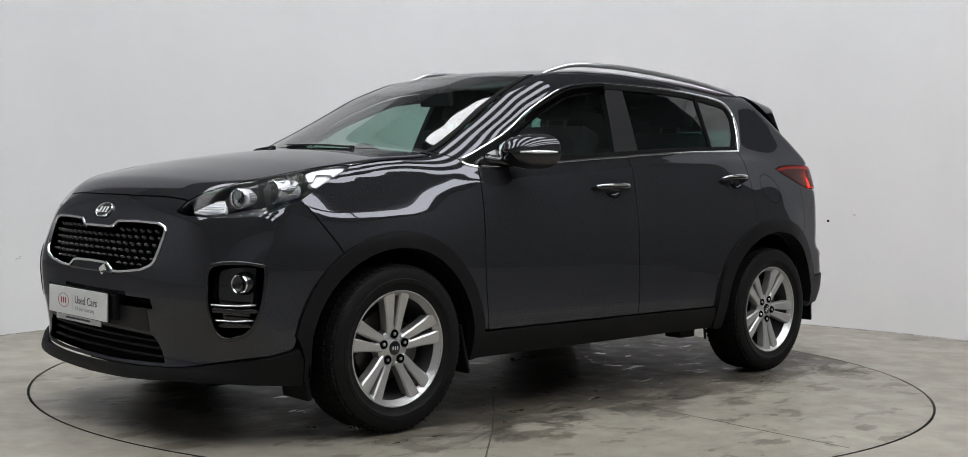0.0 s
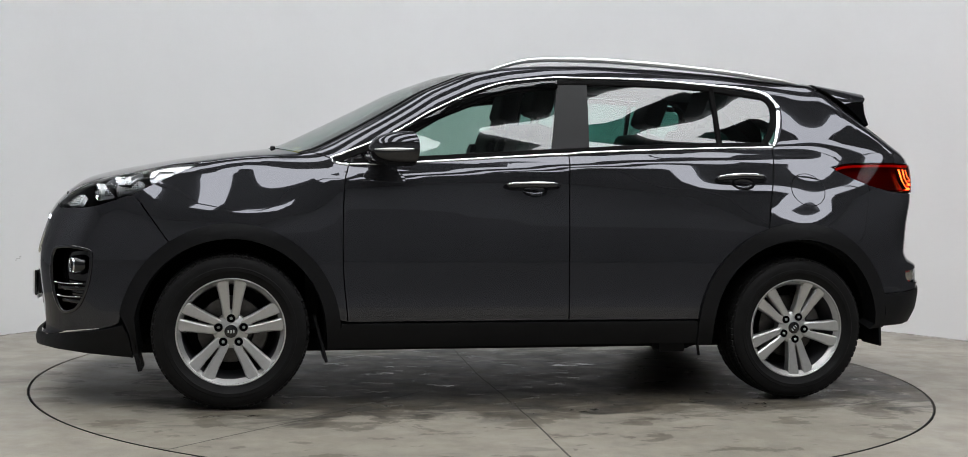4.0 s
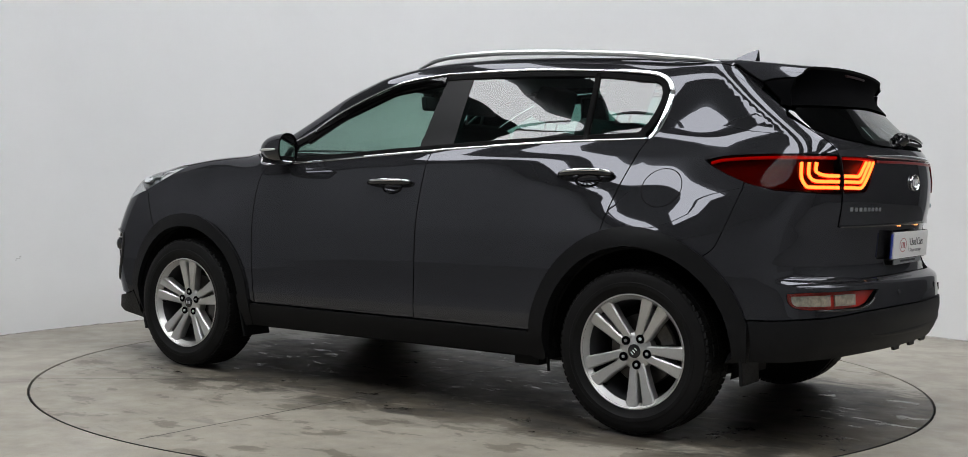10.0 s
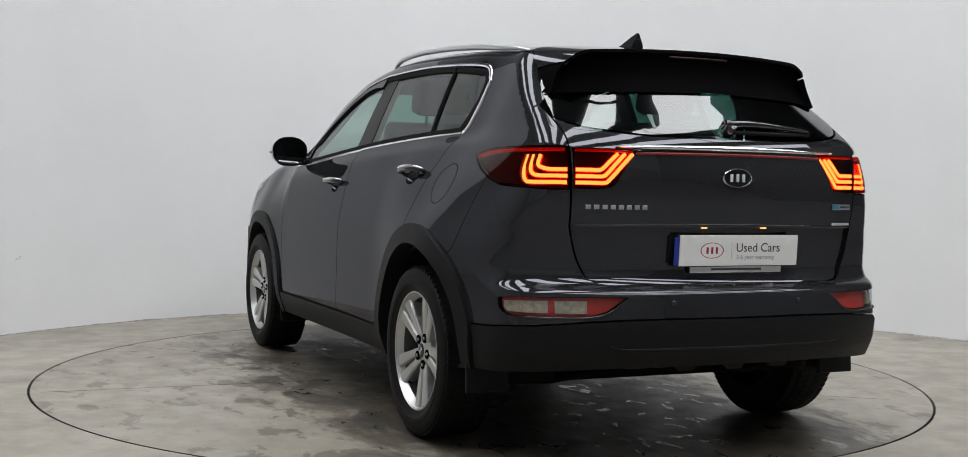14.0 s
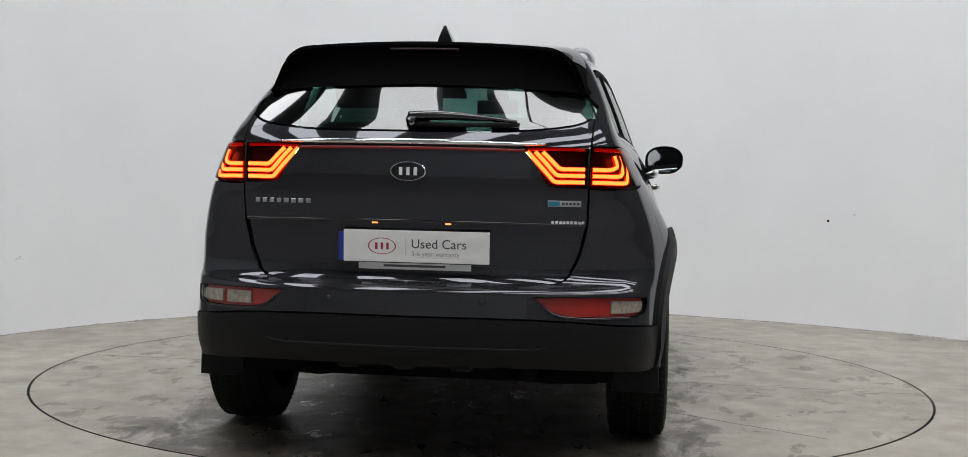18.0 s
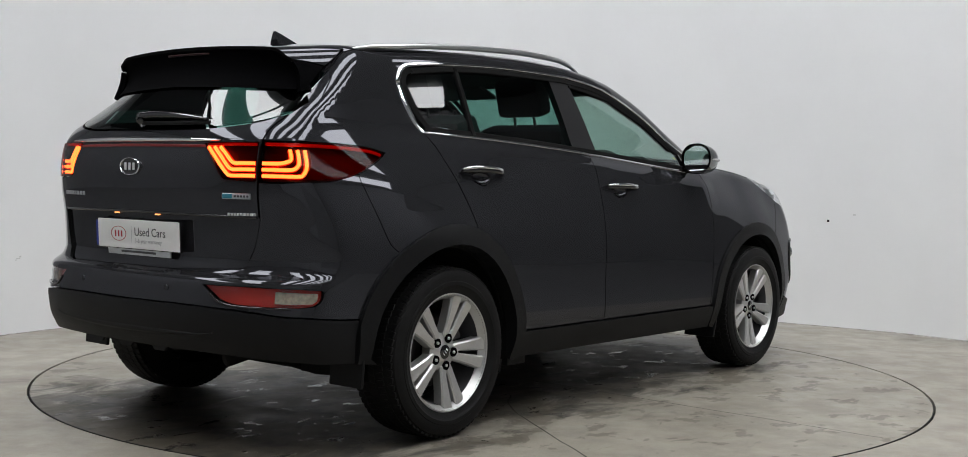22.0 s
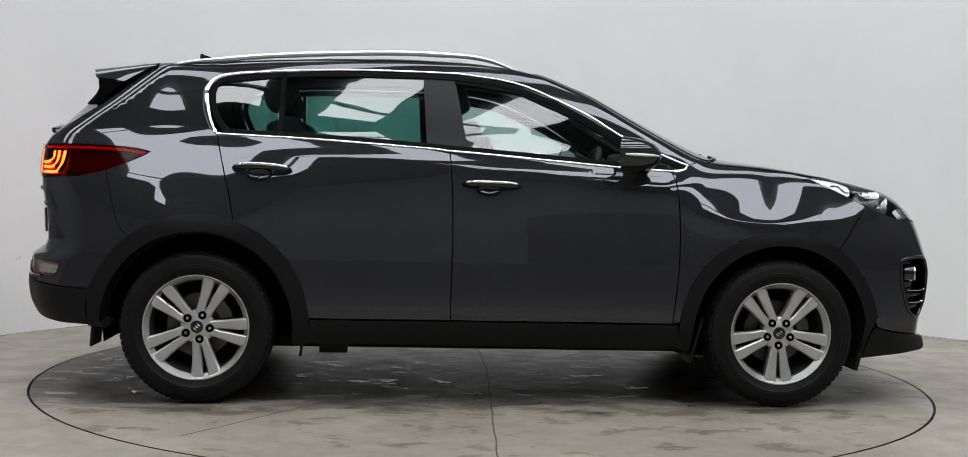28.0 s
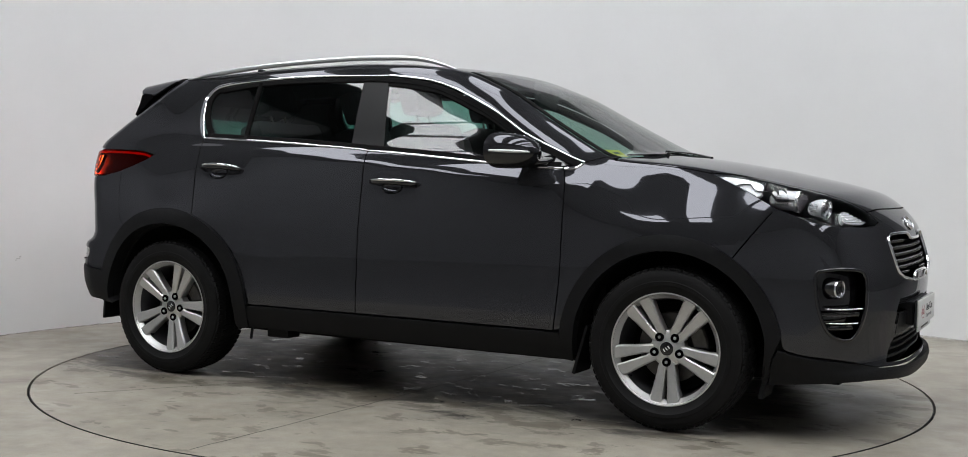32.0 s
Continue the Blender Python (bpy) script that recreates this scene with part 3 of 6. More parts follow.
n = 160
turntable = empty("turntable", "round concrete turntable with wet patches under the car", "turntable")
prof = [(0.0001, 0.0), (0.5, 0.0), (1.0, 0.0), (1.6, 0.0), (2.0, 0.0), (R_TABLE - 0.0095, 0.0)]
verts = [(r * math.cos(2 * math.pi * i / n), r * math.sin(2 * math.pi * i / n), z) for r, z in prof for i in range(n)]
faces = [(k * n + i, (k + 1) * n + i, (k + 1) * n + (i + 1) % n, k * n + (i + 1) % n) for k in range(len(prof) - 1) for i in range(n)]
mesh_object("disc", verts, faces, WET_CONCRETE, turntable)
prof = [(R_TABLE - 0.009, -0.01), (R_TABLE - 0.009, 0.0005), (R_TABLE - 0.007, 0.0005), (R_TABLE - 0.0065, -0.003), (R_TABLE - 0.0065, -0.045)]
verts = [(r * math.cos(2 * math.pi * i / n), r * math.sin(2 * math.pi * i / n), z) for r, z in prof for i in range(n)]
faces = [(k * n + i, (k + 1) * n + i, (k + 1) * n + (i + 1) % n, k * n + (i + 1) % n) for k in range(len(prof) - 1) for i in range(n)]
mesh_object("steel_edge", verts, faces, IRON, turntable, "dark steel edge of the disc")
for pts, w in (([(0.09, 2.2), (0.045, 1.05), (0.03, 0.0)], 0.009), ([(0.03, 0.0), (-0.02, -0.9), (-0.09, -2.2)], 0.007), ([(1.55, 1.62), (0.92, 1.03), (0.4, 0.5)], 0.007), ([(-0.4, -0.5), (-0.7, -0.75), (-1.3, -1.6)], 0.008)):
    joint_line(turntable, pts, w)

# ---- the car ----
car = empty("car", "dark grey metallic five-door crossover car with silver alloy wheels", "car")
FRONT_X, REAR_X, HUB_Z = 1.335, -1.335, 0.345

# seams that neighbouring panels share
DOOR_FRONT = [(0.822, 1.09), (0.846, 0.975), (0.85, 0.655), (0.826, 0.385)]
DOOR_SPLIT = [(-0.212, 1.158), (-0.2, 0.98), (-0.195, 0.783), (-0.198, 0.385)]
BELT = [(0.822, 1.09), (0.54, 1.104), (-0.055, 1.148), (-0.212, 1.158), (-0.32, 1.168), (-0.8, 1.195), (-1.2, 1.211), (-1.285, 1.214)]
DOOR_REAR = [(-1.285, 1.214), (-1.24, 1.06), (-1.2, 0.92), (-1.178, 0.822)]
LIGHT_TOP = [(1.466, 0.752), (1.634, 0.705), (1.778, 0.675), (1.87, 0.648), (1.93, 0.615), (1.98, 0.572), (2.03, 0.527), (2.06, 0.503)]
LIGHT_LOW = [(1.466, 1.086), (1.62, 1.015), (1.768, 0.94), (1.895, 0.896), (1.975, 0.881)]
WIN_TOP = [(-1.352, 1.417), (-1.308, 1.475), (-1.21, 1.503), (-0.955, 1.521), (-0.655, 1.532), (-0.265, 1.529), (-0.147, 1.524), (0.115, 1.483), (0.4, 1.362), (0.6, 1.245), (0.82, 1.15), (0.905, 1.118)]
WIN_REAR = [(-1.285, 1.214), (-1.315, 1.25), (-1.345, 1.34), (-1.352, 1.417)]
ARCH_F, ARCH_R = 0.475, 0.497


def rim_arc(x, r, a0, a1):
    return lift(chart_side, np.array(arc(x, HUB_Z, r, a0, a1)))


front_fender = panel("front_fender", loop(
    trace(chart_side, DOOR_FRONT), rim_arc(FRONT_X, ARCH_F, 174, 56), trace(chart_side, [(1.602, 0.74), (1.735, 0.924)]),
    trace(chart_side, [(1.768, 0.94), (1.62, 1.015), (1.466, 1.086)]), trace(chart_top, [(1.466, 0.752), (1.222, 0.737), (1.03, 0.728)]),
    trace(chart_side, [(1.0, 1.148), (0.95, 1.135), (0.905, 1.118)]), trace(chart_side, [(0.88, 1.104), (0.822, 1.09)])), chart_round, PAINT, car, mirror=True)

def handle_cup(hx, hz):
    """The outline of the finger cup behind a door handle."""
    return lift(chart_side, [(hx - 0.012 + 0.058 * math.cos(q), hz - 0.016 + 0.031 * math.sin(q)) for q in np.linspace(0, 2 * math.pi, 28, endpoint=False)])


HANDLES = ((-0.02, 1.004), (-1.062, 1.051))
front_door = panel("front_door", loop(trace(chart_side, BELT[:4]), trace(chart_side, DOOR_SPLIT), trace(chart_side, [(-0.198, 0.385), (0.826, 0.385)]),
                                      trace(chart_side, DOOR_FRONT[::-1])), chart_round, PAINT, car, holes=[handle_cup(*HANDLES[0])], mirror=True)
rear_door = panel("rear_door", loop(trace(chart_side, BELT[3:]), trace(chart_side, DOOR_REAR), rim_arc(REAR_X, ARCH_R, 72, 8),
                                    trace(chart_side, [(-0.842, 0.405), (-0.83, 0.385), (-0.198, 0.385)]), trace(chart_side, DOOR_SPLIT[::-1])), chart_round, PAINT, car, holes=[handle_cup(*HANDLES[1])], mirror=True)

SCREEN_SIDE = [(1.03, 0.70), (0.8, 0.655), (0.55, 0.605), (0.3, 0.555), (0.2, 0.535)]
ROOF_EDGE = [(0.2, 0.535), (0.0, 0.53), (-0.6, 0.53), (-1.2, 0.53), (-1.59, 0.545)]
GATE_UP = [(-1.61, 1.525), (-1.72, 1.455), (-1.82, 1.37)]
side_frame = panel("side_frame", loop(
    trace(chart_side, [(0.905, 1.118), (0.95, 1.135), (1.0, 1.148)]), trace(chart_top, SCREEN_SIDE), trace(chart_top, ROOF_EDGE),
    trace(chart_side, GATE_UP), trace(chart_rear, [(0.64, 1.30), (0.632, 1.23), (0.625, 1.145)]),
    trace(chart_side, [(-1.95, 1.148), (-1.8, 1.146), (-1.66, 1.138), (-1.575, 1.122)]), trace(chart_side, [(-1.6, 1.105), (-1.68, 1.068), (-1.757, 1.04)]),
    trace(chart_side, [(-1.757, 1.006), (-1.69, 0.80), (-1.655, 0.755)]), rim_arc(REAR_X, ARCH_R, 127, 72), trace(chart_side, DOOR_REAR[::-1]),
    trace(chart_side, WIN_REAR), trace(chart_side, WIN_TOP)), chart_round, PAINT, car, mirror=True)

roof = panel("roof", both(np.vstack([
    trace(chart_top, [(0.235, 0.0), (0.225, 0.3), (0.2, 0.535)]), trace(chart_top, ROOF_EDGE), trace(chart_top, [(-1.59, 0.545), (-1.6, 0.0)])])), chart_round, PAINT, car, res=0.05)
hood = panel("hood", both(np.vstack([
    trace(chart_top, [(2.092, 0.0), (2.09, 0.17), (2.078, 0.33), (2.06, 0.503)]), trace(chart_top, LIGHT_TOP[::-1]),
    trace(chart_top, [(1.466, 0.752), (1.222, 0.737), (1.03, 0.728)]), trace(chart_top, [(1.03, 0.728), (1.09, 0.55), (1.15, 0.3), (1.17, 0.0)])])), chart_top, PAINT, car, res=0.03)
windscreen = panel("windscreen", both(np.vstack([
    trace(chart_top, [(0.235, 0.0), (0.225, 0.3), (0.2, 0.535)]), trace(chart_top, SCREEN_SIDE[::-1]), trace(chart_top, [(1.03, 0.70), (1.09, 0.52), (1.135, 0.28), (1.15, 0.0)])])),
    chart_top, GLASS, car, lip=0.005, gap=0.004, label="green-tinted laminated windscreen")

# front bumper, with openings for grille, lamps and air
GRILLE = np.vstack([spline([(0.0, 0.822), (0.1, 0.822), (0.125, 0.826)]), spline([(0.125, 0.826), (0.155, 0.845)]), spline([(0.155, 0.845), (0.3, 0.849), (0.43, 0.846)]), spline([(0.43, 0.846), (0.475, 0.83), (0.482, 0.8)]),
                    spline([(0.482, 0.8), (0.47, 0.72), (0.45, 0.69), (0.39, 0.668)]), spline([(0.39, 0.668), (0.25, 0.652), (0.185, 0.652)]), spline([(0.185, 0.652), (0.155, 0.672), (0.12, 0.68), (0.0, 0.682)])])
grille_loop = both(lift(chart_front, GRILLE))
FOG = [(1.932, 0.70), (1.924, 0.675), (1.938, 0.56), (1.974, 0.465), (2.01, 0.435), (2.05, 0.43), (2.082, 0.48), (2.102, 0.58), (2.096, 0.68), (2.07, 0.708), (2.0, 0.712)]
fog_loop = loop(trace(chart_side, FOG + FOG[:1]))
slot_loop = both(lift(chart_front, np.vstack([spline([(0, 0.558), (0.44, 0.558)]), spline([(0.44, 0.558), (0.45, 0.522)]), spline([(0.45, 0.522), (0, 0.522)])])))
intake_loop = both(lift(chart_front, np.vstack([spline([(0, 0.425), (0.3, 0.42), (0.44, 0.415)]), spline([(0.44, 0.415), (0.47, 0.385), (0.50, 0.322)]), spline([(0.50, 0.322), (0.25, 0.312), (0, 0.31)])])))
bumper_half = np.vstack([
    trace(chart_top, [(2.092, 0.0), (2.09, 0.17), (2.078, 0.33), (2.06, 0.503)]), trace(chart_front, [(0.488, 0.896), (0.53, 0.884), (0.62, 0.878)]),
    trace(chart_side, [(1.975, 0.881), (1.895, 0.896), (1.768, 0.94), (1.735, 0.924)]), trace(chart_side, [(1.735, 0.924), (1.602, 0.74)]),
    rim_arc(FRONT_X, ARCH_F, 56, 14), trace(chart_side, [(1.80, 0.46), (1.805, 0.395), (1.83, 0.375), (1.9, 0.36)]), trace(chart_front, [(0.72, 0.338), (0.6, 0.312), (0.5, 0.304), (0.25, 0.295), (0.0, 0.292)])])
front_bumper = panel("front_bumper", both(bumper_half), chart_nose, PAINT, car, holes=[grille_loop, fog_loop, fog_loop * (1, -1, 1), slot_loop, intake_loop], res=0.028)
front_lip = panel("bumper_lip", both(np.vstack([trace(chart_front, [(0.0, 0.29), (0.25, 0.293), (0.5, 0.302), (0.6, 0.31), (0.72, 0.336)]), trace(chart_side, [(1.9, 0.358), (1.83, 0.373), (1.79, 0.385)]),
                                           trace(chart_side, [(1.765, 0.34), (1.745, 0.235)]), trace(chart_side, [(1.745, 0.235), (1.95, 0.255)]), trace(chart_front, [(0.72, 0.262), (0.6, 0.262), (0.3, 0.25), (0.0, 0.243)])])),
                  chart_nose, PLASTIC, car, out=0.016, lip=0.03)

# rear: tailgate, lamps, bumper
TAIL_TOP = [(-1.575, 1.122), (-1.66, 1.138), (-1.8, 1.146), (-1.95, 1.148)]
gate_half = np.vstack([lift(chart_rear, spline([(0.0, 1.186), (0.2, 1.187), (0.353, 1.19), (0.5, 1.205), (0.58, 1.222), (0.632, 1.25)])), trace(chart_rear, [(0.632, 1.25), (0.628, 1.2), (0.625, 1.145)]),
                       trace(chart_rear, [(0.625, 1.145), (0.62, 1.0), (0.616, 0.866)]), trace(chart_rear, [(0.616, 0.866), (0.3, 0.872), (0.0, 0.874)])])
IN_LIGHT = np.vstack([spline([(0.618, 1.142), (0.5, 1.142), (0.39, 1.138)]), spline([(0.39, 1.138), (0.44, 1.075), (0.475, 1.015), (0.495, 1.003)]), spline([(0.495, 1.003), (0.56, 0.999), (0.617, 0.999)]), spline([(0.617, 0.999), (0.618, 1.142)])])
inner_light = loop(lift(chart_rear, IN_LIGHT))
tailgate = panel("tailgate", both(gate_half), chart_tail, PAINT, car, holes=[inner_light, inner_light * (1, -1, 1)], res=0.03, gap=0.0006)
gate_low = np.vstack([trace(chart_rear, [(0.0, 0.871), (0.3, 0.869), (0.616, 0.863)]), trace(chart_rear, [(0.616, 0.863), (0.59, 0.76), (0.556, 0.69)]), trace(chart_rear, [(0.556, 0.69), (0.53, 0.675), (0.48, 0.668)]), trace(chart_rear, [(0.48, 0.668), (0.25, 0.671), (0.0, 0.674)])])
tailgate_low = panel("tailgate_lower_panel", both(gate_low), chart_tail, PAINT, car, out=-0.012, res=0.03, gap=0.0006)
rear_light = loop(trace(chart_rear, [(0.627, 1.142), (0.66, 1.144)]), trace(chart_side, TAIL_TOP[::-1]), trace(chart_side, [(-1.575, 1.122), (-1.6, 1.105), (-1.68, 1.068), (-1.78, 1.03), (-1.88, 1.01)]),
                  trace(chart_rear, [(0.74, 1.001), (0.69, 0.998), (0.626, 0.998)]))
refl_loop = loop(trace(chart_side, [(-1.955, 0.612), (-1.958, 0.58), (-1.985, 0.556), (-2.04, 0.55)]), lift(chart_rear, spline([(0.7, 0.551), (0.57, 0.556), (0.51, 0.572)])), lift(chart_rear, spline([(0.51, 0.572), (0.47, 0.6), (0.44, 0.622)])),
                 lift(chart_rear, spline([(0.44, 0.622), (0.6, 0.622), (0.7, 0.62)])), trace(chart_side, [(-2.03, 0.618), (-1.955, 0.612)]))
bump_half = np.vstack([
    trace(chart_rear, [(0.0, 0.668), (0.25, 0.665), (0.48, 0.662)]), trace(chart_rear, [(0.48, 0.662), (0.535, 0.67), (0.562, 0.688)]), trace(chart_rear, [(0.562, 0.688), (0.597, 0.76), (0.622, 0.864)]),
    trace(chart_rear, [(0.622, 0.864), (0.626, 0.995)]), trace(chart_rear, [(0.626, 0.995), (0.69, 0.994), (0.74, 0.997)]), trace(chart_side, [(-1.88, 1.005), (-1.757, 1.035)]),
    trace(chart_side, [(-1.757, 1.006), (-1.69, 0.80), (-1.655, 0.755)]), rim_arc(REAR_X, ARCH_R, 127, 162), trace(chart_side, [(-1.81, 0.505), (-1.9, 0.508), (-1.98, 0.515)]), trace(chart_rear, [(0.75, 0.522), (0.55, 0.54), (0.3, 0.548), (0.0, 0.548)])])
rear_bumper = panel("rear_bumper", both(bump_half), chart_tail, PAINT, car, holes=[refl_loop, refl_loop * (1, -1, 1)], res=0.0105, gap=0.0008)
rear_low = panel("rear_bumper_lower", both(np.vstack([trace(chart_rear, [(0.0, 0.545), (0.3, 0.545), (0.55, 0.537), (0.75, 0.519)]), trace(chart_side, [(-1.98, 0.512), (-1.9, 0.505), (-1.81, 0.502)]),
                                                    trace(chart_side, [(-1.81, 0.502), (-1.825, 0.42), (-1.815, 0.34)]), trace(chart_side, [(-1.815, 0.34), (-1.95, 0.345)]), trace(chart_rear, [(0.72, 0.355), (0.45, 0.37), (0.0, 0.375)])])), chart_tail, PLASTIC, car, out=0.006, lip=0.04)
rear_glass = panel("rear_window", both(np.vstack([lift(chart_rear, spline([(0.0, 1.19), (0.2, 1.191), (0.353, 1.194), (0.5, 1.209), (0.58, 1.226), (0.63, 1.254)])), trace(chart_rear, [(0.63, 1.254), (0.615, 1.33), (0.585, 1.43)]),
                                                  trace(chart_rear, [(0.585, 1.43), (0.3, 1.44), (0.0, 1.442)])])), chart_tail, GLASS_BACK, car, lip=0.004, gap=0.003, label="dark green-tinted rear window under the spoiler")

# roof spoiler: the roof's skin carried on past the rear window
TIP = [(-1.935, 0.0), (-1.93, 0.25), (-1.91, 0.42), (-1.885, 0.51)]
FIN_SEAM = [(-1.735, 1.447), (-1.8, 1.458), (-1.865, 1.462)]
spoil_half = np.vstack([trace(chart_top, [(-1.602, 0.0), (-1.594, 0.545)]), trace(chart_side, [(-1.61, 1.525), (-1.72, 1.455)], False), trace(chart_side, FIN_SEAM, False),
                        trace(chart_side, [(-1.865, 1.462), (-1.885, 1.48)], False), trace(chart_top, TIP[::-1], False)])
spoiler = panel("roof_spoiler", both(spoil_half), chart_round, PAINT, car, ends=False, lip=0.012, gap=0.003)
fin_loop = loop(trace(chart_side, FIN_SEAM, False), trace(chart_side, [(-1.865, 1.462), (-1.855, 1.41), (-1.868, 1.345)], False), trace(chart_side, [(-1.868, 1.345), (-1.845, 1.347), (-1.735, 1.447)], False))
panel("spoiler_fin", fin_loop, chart_round, MATT_BLACK, car, ends=False, lip=0.03, out=-0.002, label="matt black fin at the spoiler's end", mirror=True)
# its black hollow underside, from the trailing edge down to the window
edge = trace(chart_top, TIP, False)
edge = np.vstack([edge[::-1] * (1, -1, 1), edge[1:]])
edge = edge - slope_open(edge) * 0.009 + np.array((0.006, 0, 0))
verts, faces, rows = [], [], 7
for p in edge:
    y = p[1] * 1.22
    q = lift(chart_rear, [(y, 1.362 - 0.03 * abs(y))])[0] + np.array((-0.006, 0, 0.004))
    for k in range(rows):
        w = k / (rows - 1)
        verts.append(p * (1 - w) + q * w + np.array((0.03, 0, 0.0)) * math.sin(math.pi * w))
for i in range(len(edge) - 1):
    for k in range(rows - 1):
        faces.append((i * rows + k, i * rows + k + 1, (i + 1) * rows + k + 1, (i + 1) * rows + k))
mesh_object("spoiler_underside", verts, faces, MATT_BLACK, car, smooth=True)

# side glass and pillars
def win_top(x0, x1, drop=0.0):
    xs, zs = np.array(WIN_TOP[::-1]).T if WIN_TOP[0][0] > WIN_TOP[-1][0] else np.array(WIN_TOP).T
    return [(x, float(np.interp(x, xs, zs)) - drop) for x in np.linspace(x0, x1, 9)]


def belt(x0, x1, up=0.0):
    xs, zs = np.array(BELT[::-1]).T
    return [(x, float(np.interp(x, xs, zs)) + up) for x in np.linspace(x0, x1, 7)]


front_window = panel("front_window", loop(trace(chart_side, belt(0.69, -0.13, 0.012)), trace(chart_side, [(-0.13, 1.163), (-0.197, 1.495)]), trace(chart_side, win_top(-0.197, 0.52, 0.03)), trace(chart_side, [(0.52, 1.26), (0.67, 1.172), (0.69, 1.11)])),
                     chart_round, GLASS, car, out=-0.006, lip=0.004, label="green-tinted front side window", mirror=True)
rear_window = panel("rear_side_window", loop(trace(chart_side, belt(-0.315, -0.985, 0.012)), trace(chart_side, [(-0.985, 1.217), (-0.978, 1.49)]), trace(chart_side, win_top(-0.978, -0.335, 0.027)), trace(chart_side, [(-0.335, 1.5), (-0.315, 1.18)])),
                    chart_round, GLASS_REAR, car, out=-0.006, lip=0.004, label="dark green-tinted rear side window", mirror=True)
quarter_window = panel("quarter_window", loop(trace(chart_side, [(-1.01, 1.218), (-1.24, 1.226)]), trace(chart_side, [(-1.24, 1.226), (-1.285, 1.3), (-1.31, 1.39), (-1.295, 1.44), (-1.24, 1.468)]), trace(chart_side, [(-1.24, 1.468), (-1.1, 1.482), (-1.003, 1.488)]), trace(chart_side, [(-1.003, 1.488), (-1.01, 1.218)])),
                       chart_round, GLASS_REAR, car, out=-0.006, lip=0.004, label="dark green-tinted fixed quarter window", mirror=True)
b_pillar = panel("b_pillar_cover", loop(trace(chart_side, belt(-0.125, -0.32, 0.01)), trace(chart_side, [(-0.32, 1.178), (-0.342, 1.515)]), trace(chart_side, [(-0.342, 1.515), (-0.19, 1.512)]), trace(chart_side, [(-0.19, 1.512), (-0.125, 1.165)])), chart_round, SATIN_BLACK, car, out=-0.004, lip=0.03, mirror=True)
sail = panel("mirror_sail", loop(trace(chart_side, [(0.88, 1.112), (0.8, 1.1), (0.685, 1.108)]), trace(chart_side, [(0.685, 1.108), (0.665, 1.178)]), trace(chart_side, [(0.665, 1.178), (0.8, 1.135), (0.88, 1.112)])), chart_round, GLOSS_BLACK, car, out=-0.004, mirror=True)

# chrome round the windows
strip("window_chrome", trace(chart_side, BELT), CHROME, car, 0.0105, 0.004, mirror=True)
strip("window_chrome", trace(chart_side, WIN_TOP), CHROME, car, [0.022, 0.014, 0.0105, 0.0095, 0.0095, 0.0095, 0.0095, 0.0095], 0.004, mirror=True)
strip("window_chrome", trace(chart_side, WIN_REAR), CHROME, car, [0.016, 0.027, 0.030, 0.023], 0.004, mirror=True)
strip("window_chrome", trace(chart_side, [(0.822, 1.09), (0.86, 1.093), (0.886, 1.101), (0.9, 1.114)]), CHROME, car, [0.015, 0.013, 0.011, 0.010], 0.003, mirror=True)

# wheel arch covers and sills
front_arch = panel("wheel_arch_cover", loop(rim_arc(FRONT_X, ARCH_F + 0.004, 176, 10), trace(chart_side, [(1.80, 0.42), (1.765, 0.34), (1.75, 0.25)]), trace(chart_side, [(1.72, 0.25), (1.735, 0.36)]), rim_arc(FRONT_X, 0.41, 10, 176), trace(chart_side, [(0.925, 0.37), (0.915, 0.26)]), trace(chart_side, [(0.915, 0.26), (0.86, 0.27)])),
                   chart_side, PLASTIC, car, out=0.014, lip=0.085, res=0.03, mirror=True)
rear_arch = panel("wheel_arch_cover", loop(rim_arc(REAR_X, ARCH_R + 0.004, 4, 164), trace(chart_side, [(-1.817, 0.47), (-1.815, 0.34)]), trace(chart_side, [(-1.815, 0.34), (-1.725, 0.335)]), rim_arc(REAR_X, 0.422, 178, 4), trace(chart_side, [(-0.912, 0.36), (-0.91, 0.27), (-0.84, 0.27)])),
                  chart_side, PLASTIC, car, out=0.018, lip=0.09, res=0.03, mirror=True)
sill = panel("sill", loop(trace(chart_side, [(0.855, 0.382), (-0.83, 0.382)]), trace(chart_side, [(-0.83, 0.382), (-0.87, 0.27)]), trace(chart_side, [(-0.87, 0.27), (0.88, 0.265)]), trace(chart_side, [(0.88, 0.265), (0.855, 0.382)])), chart_side, PLASTIC, car, out=0.008, lip=0.06, mirror=True)

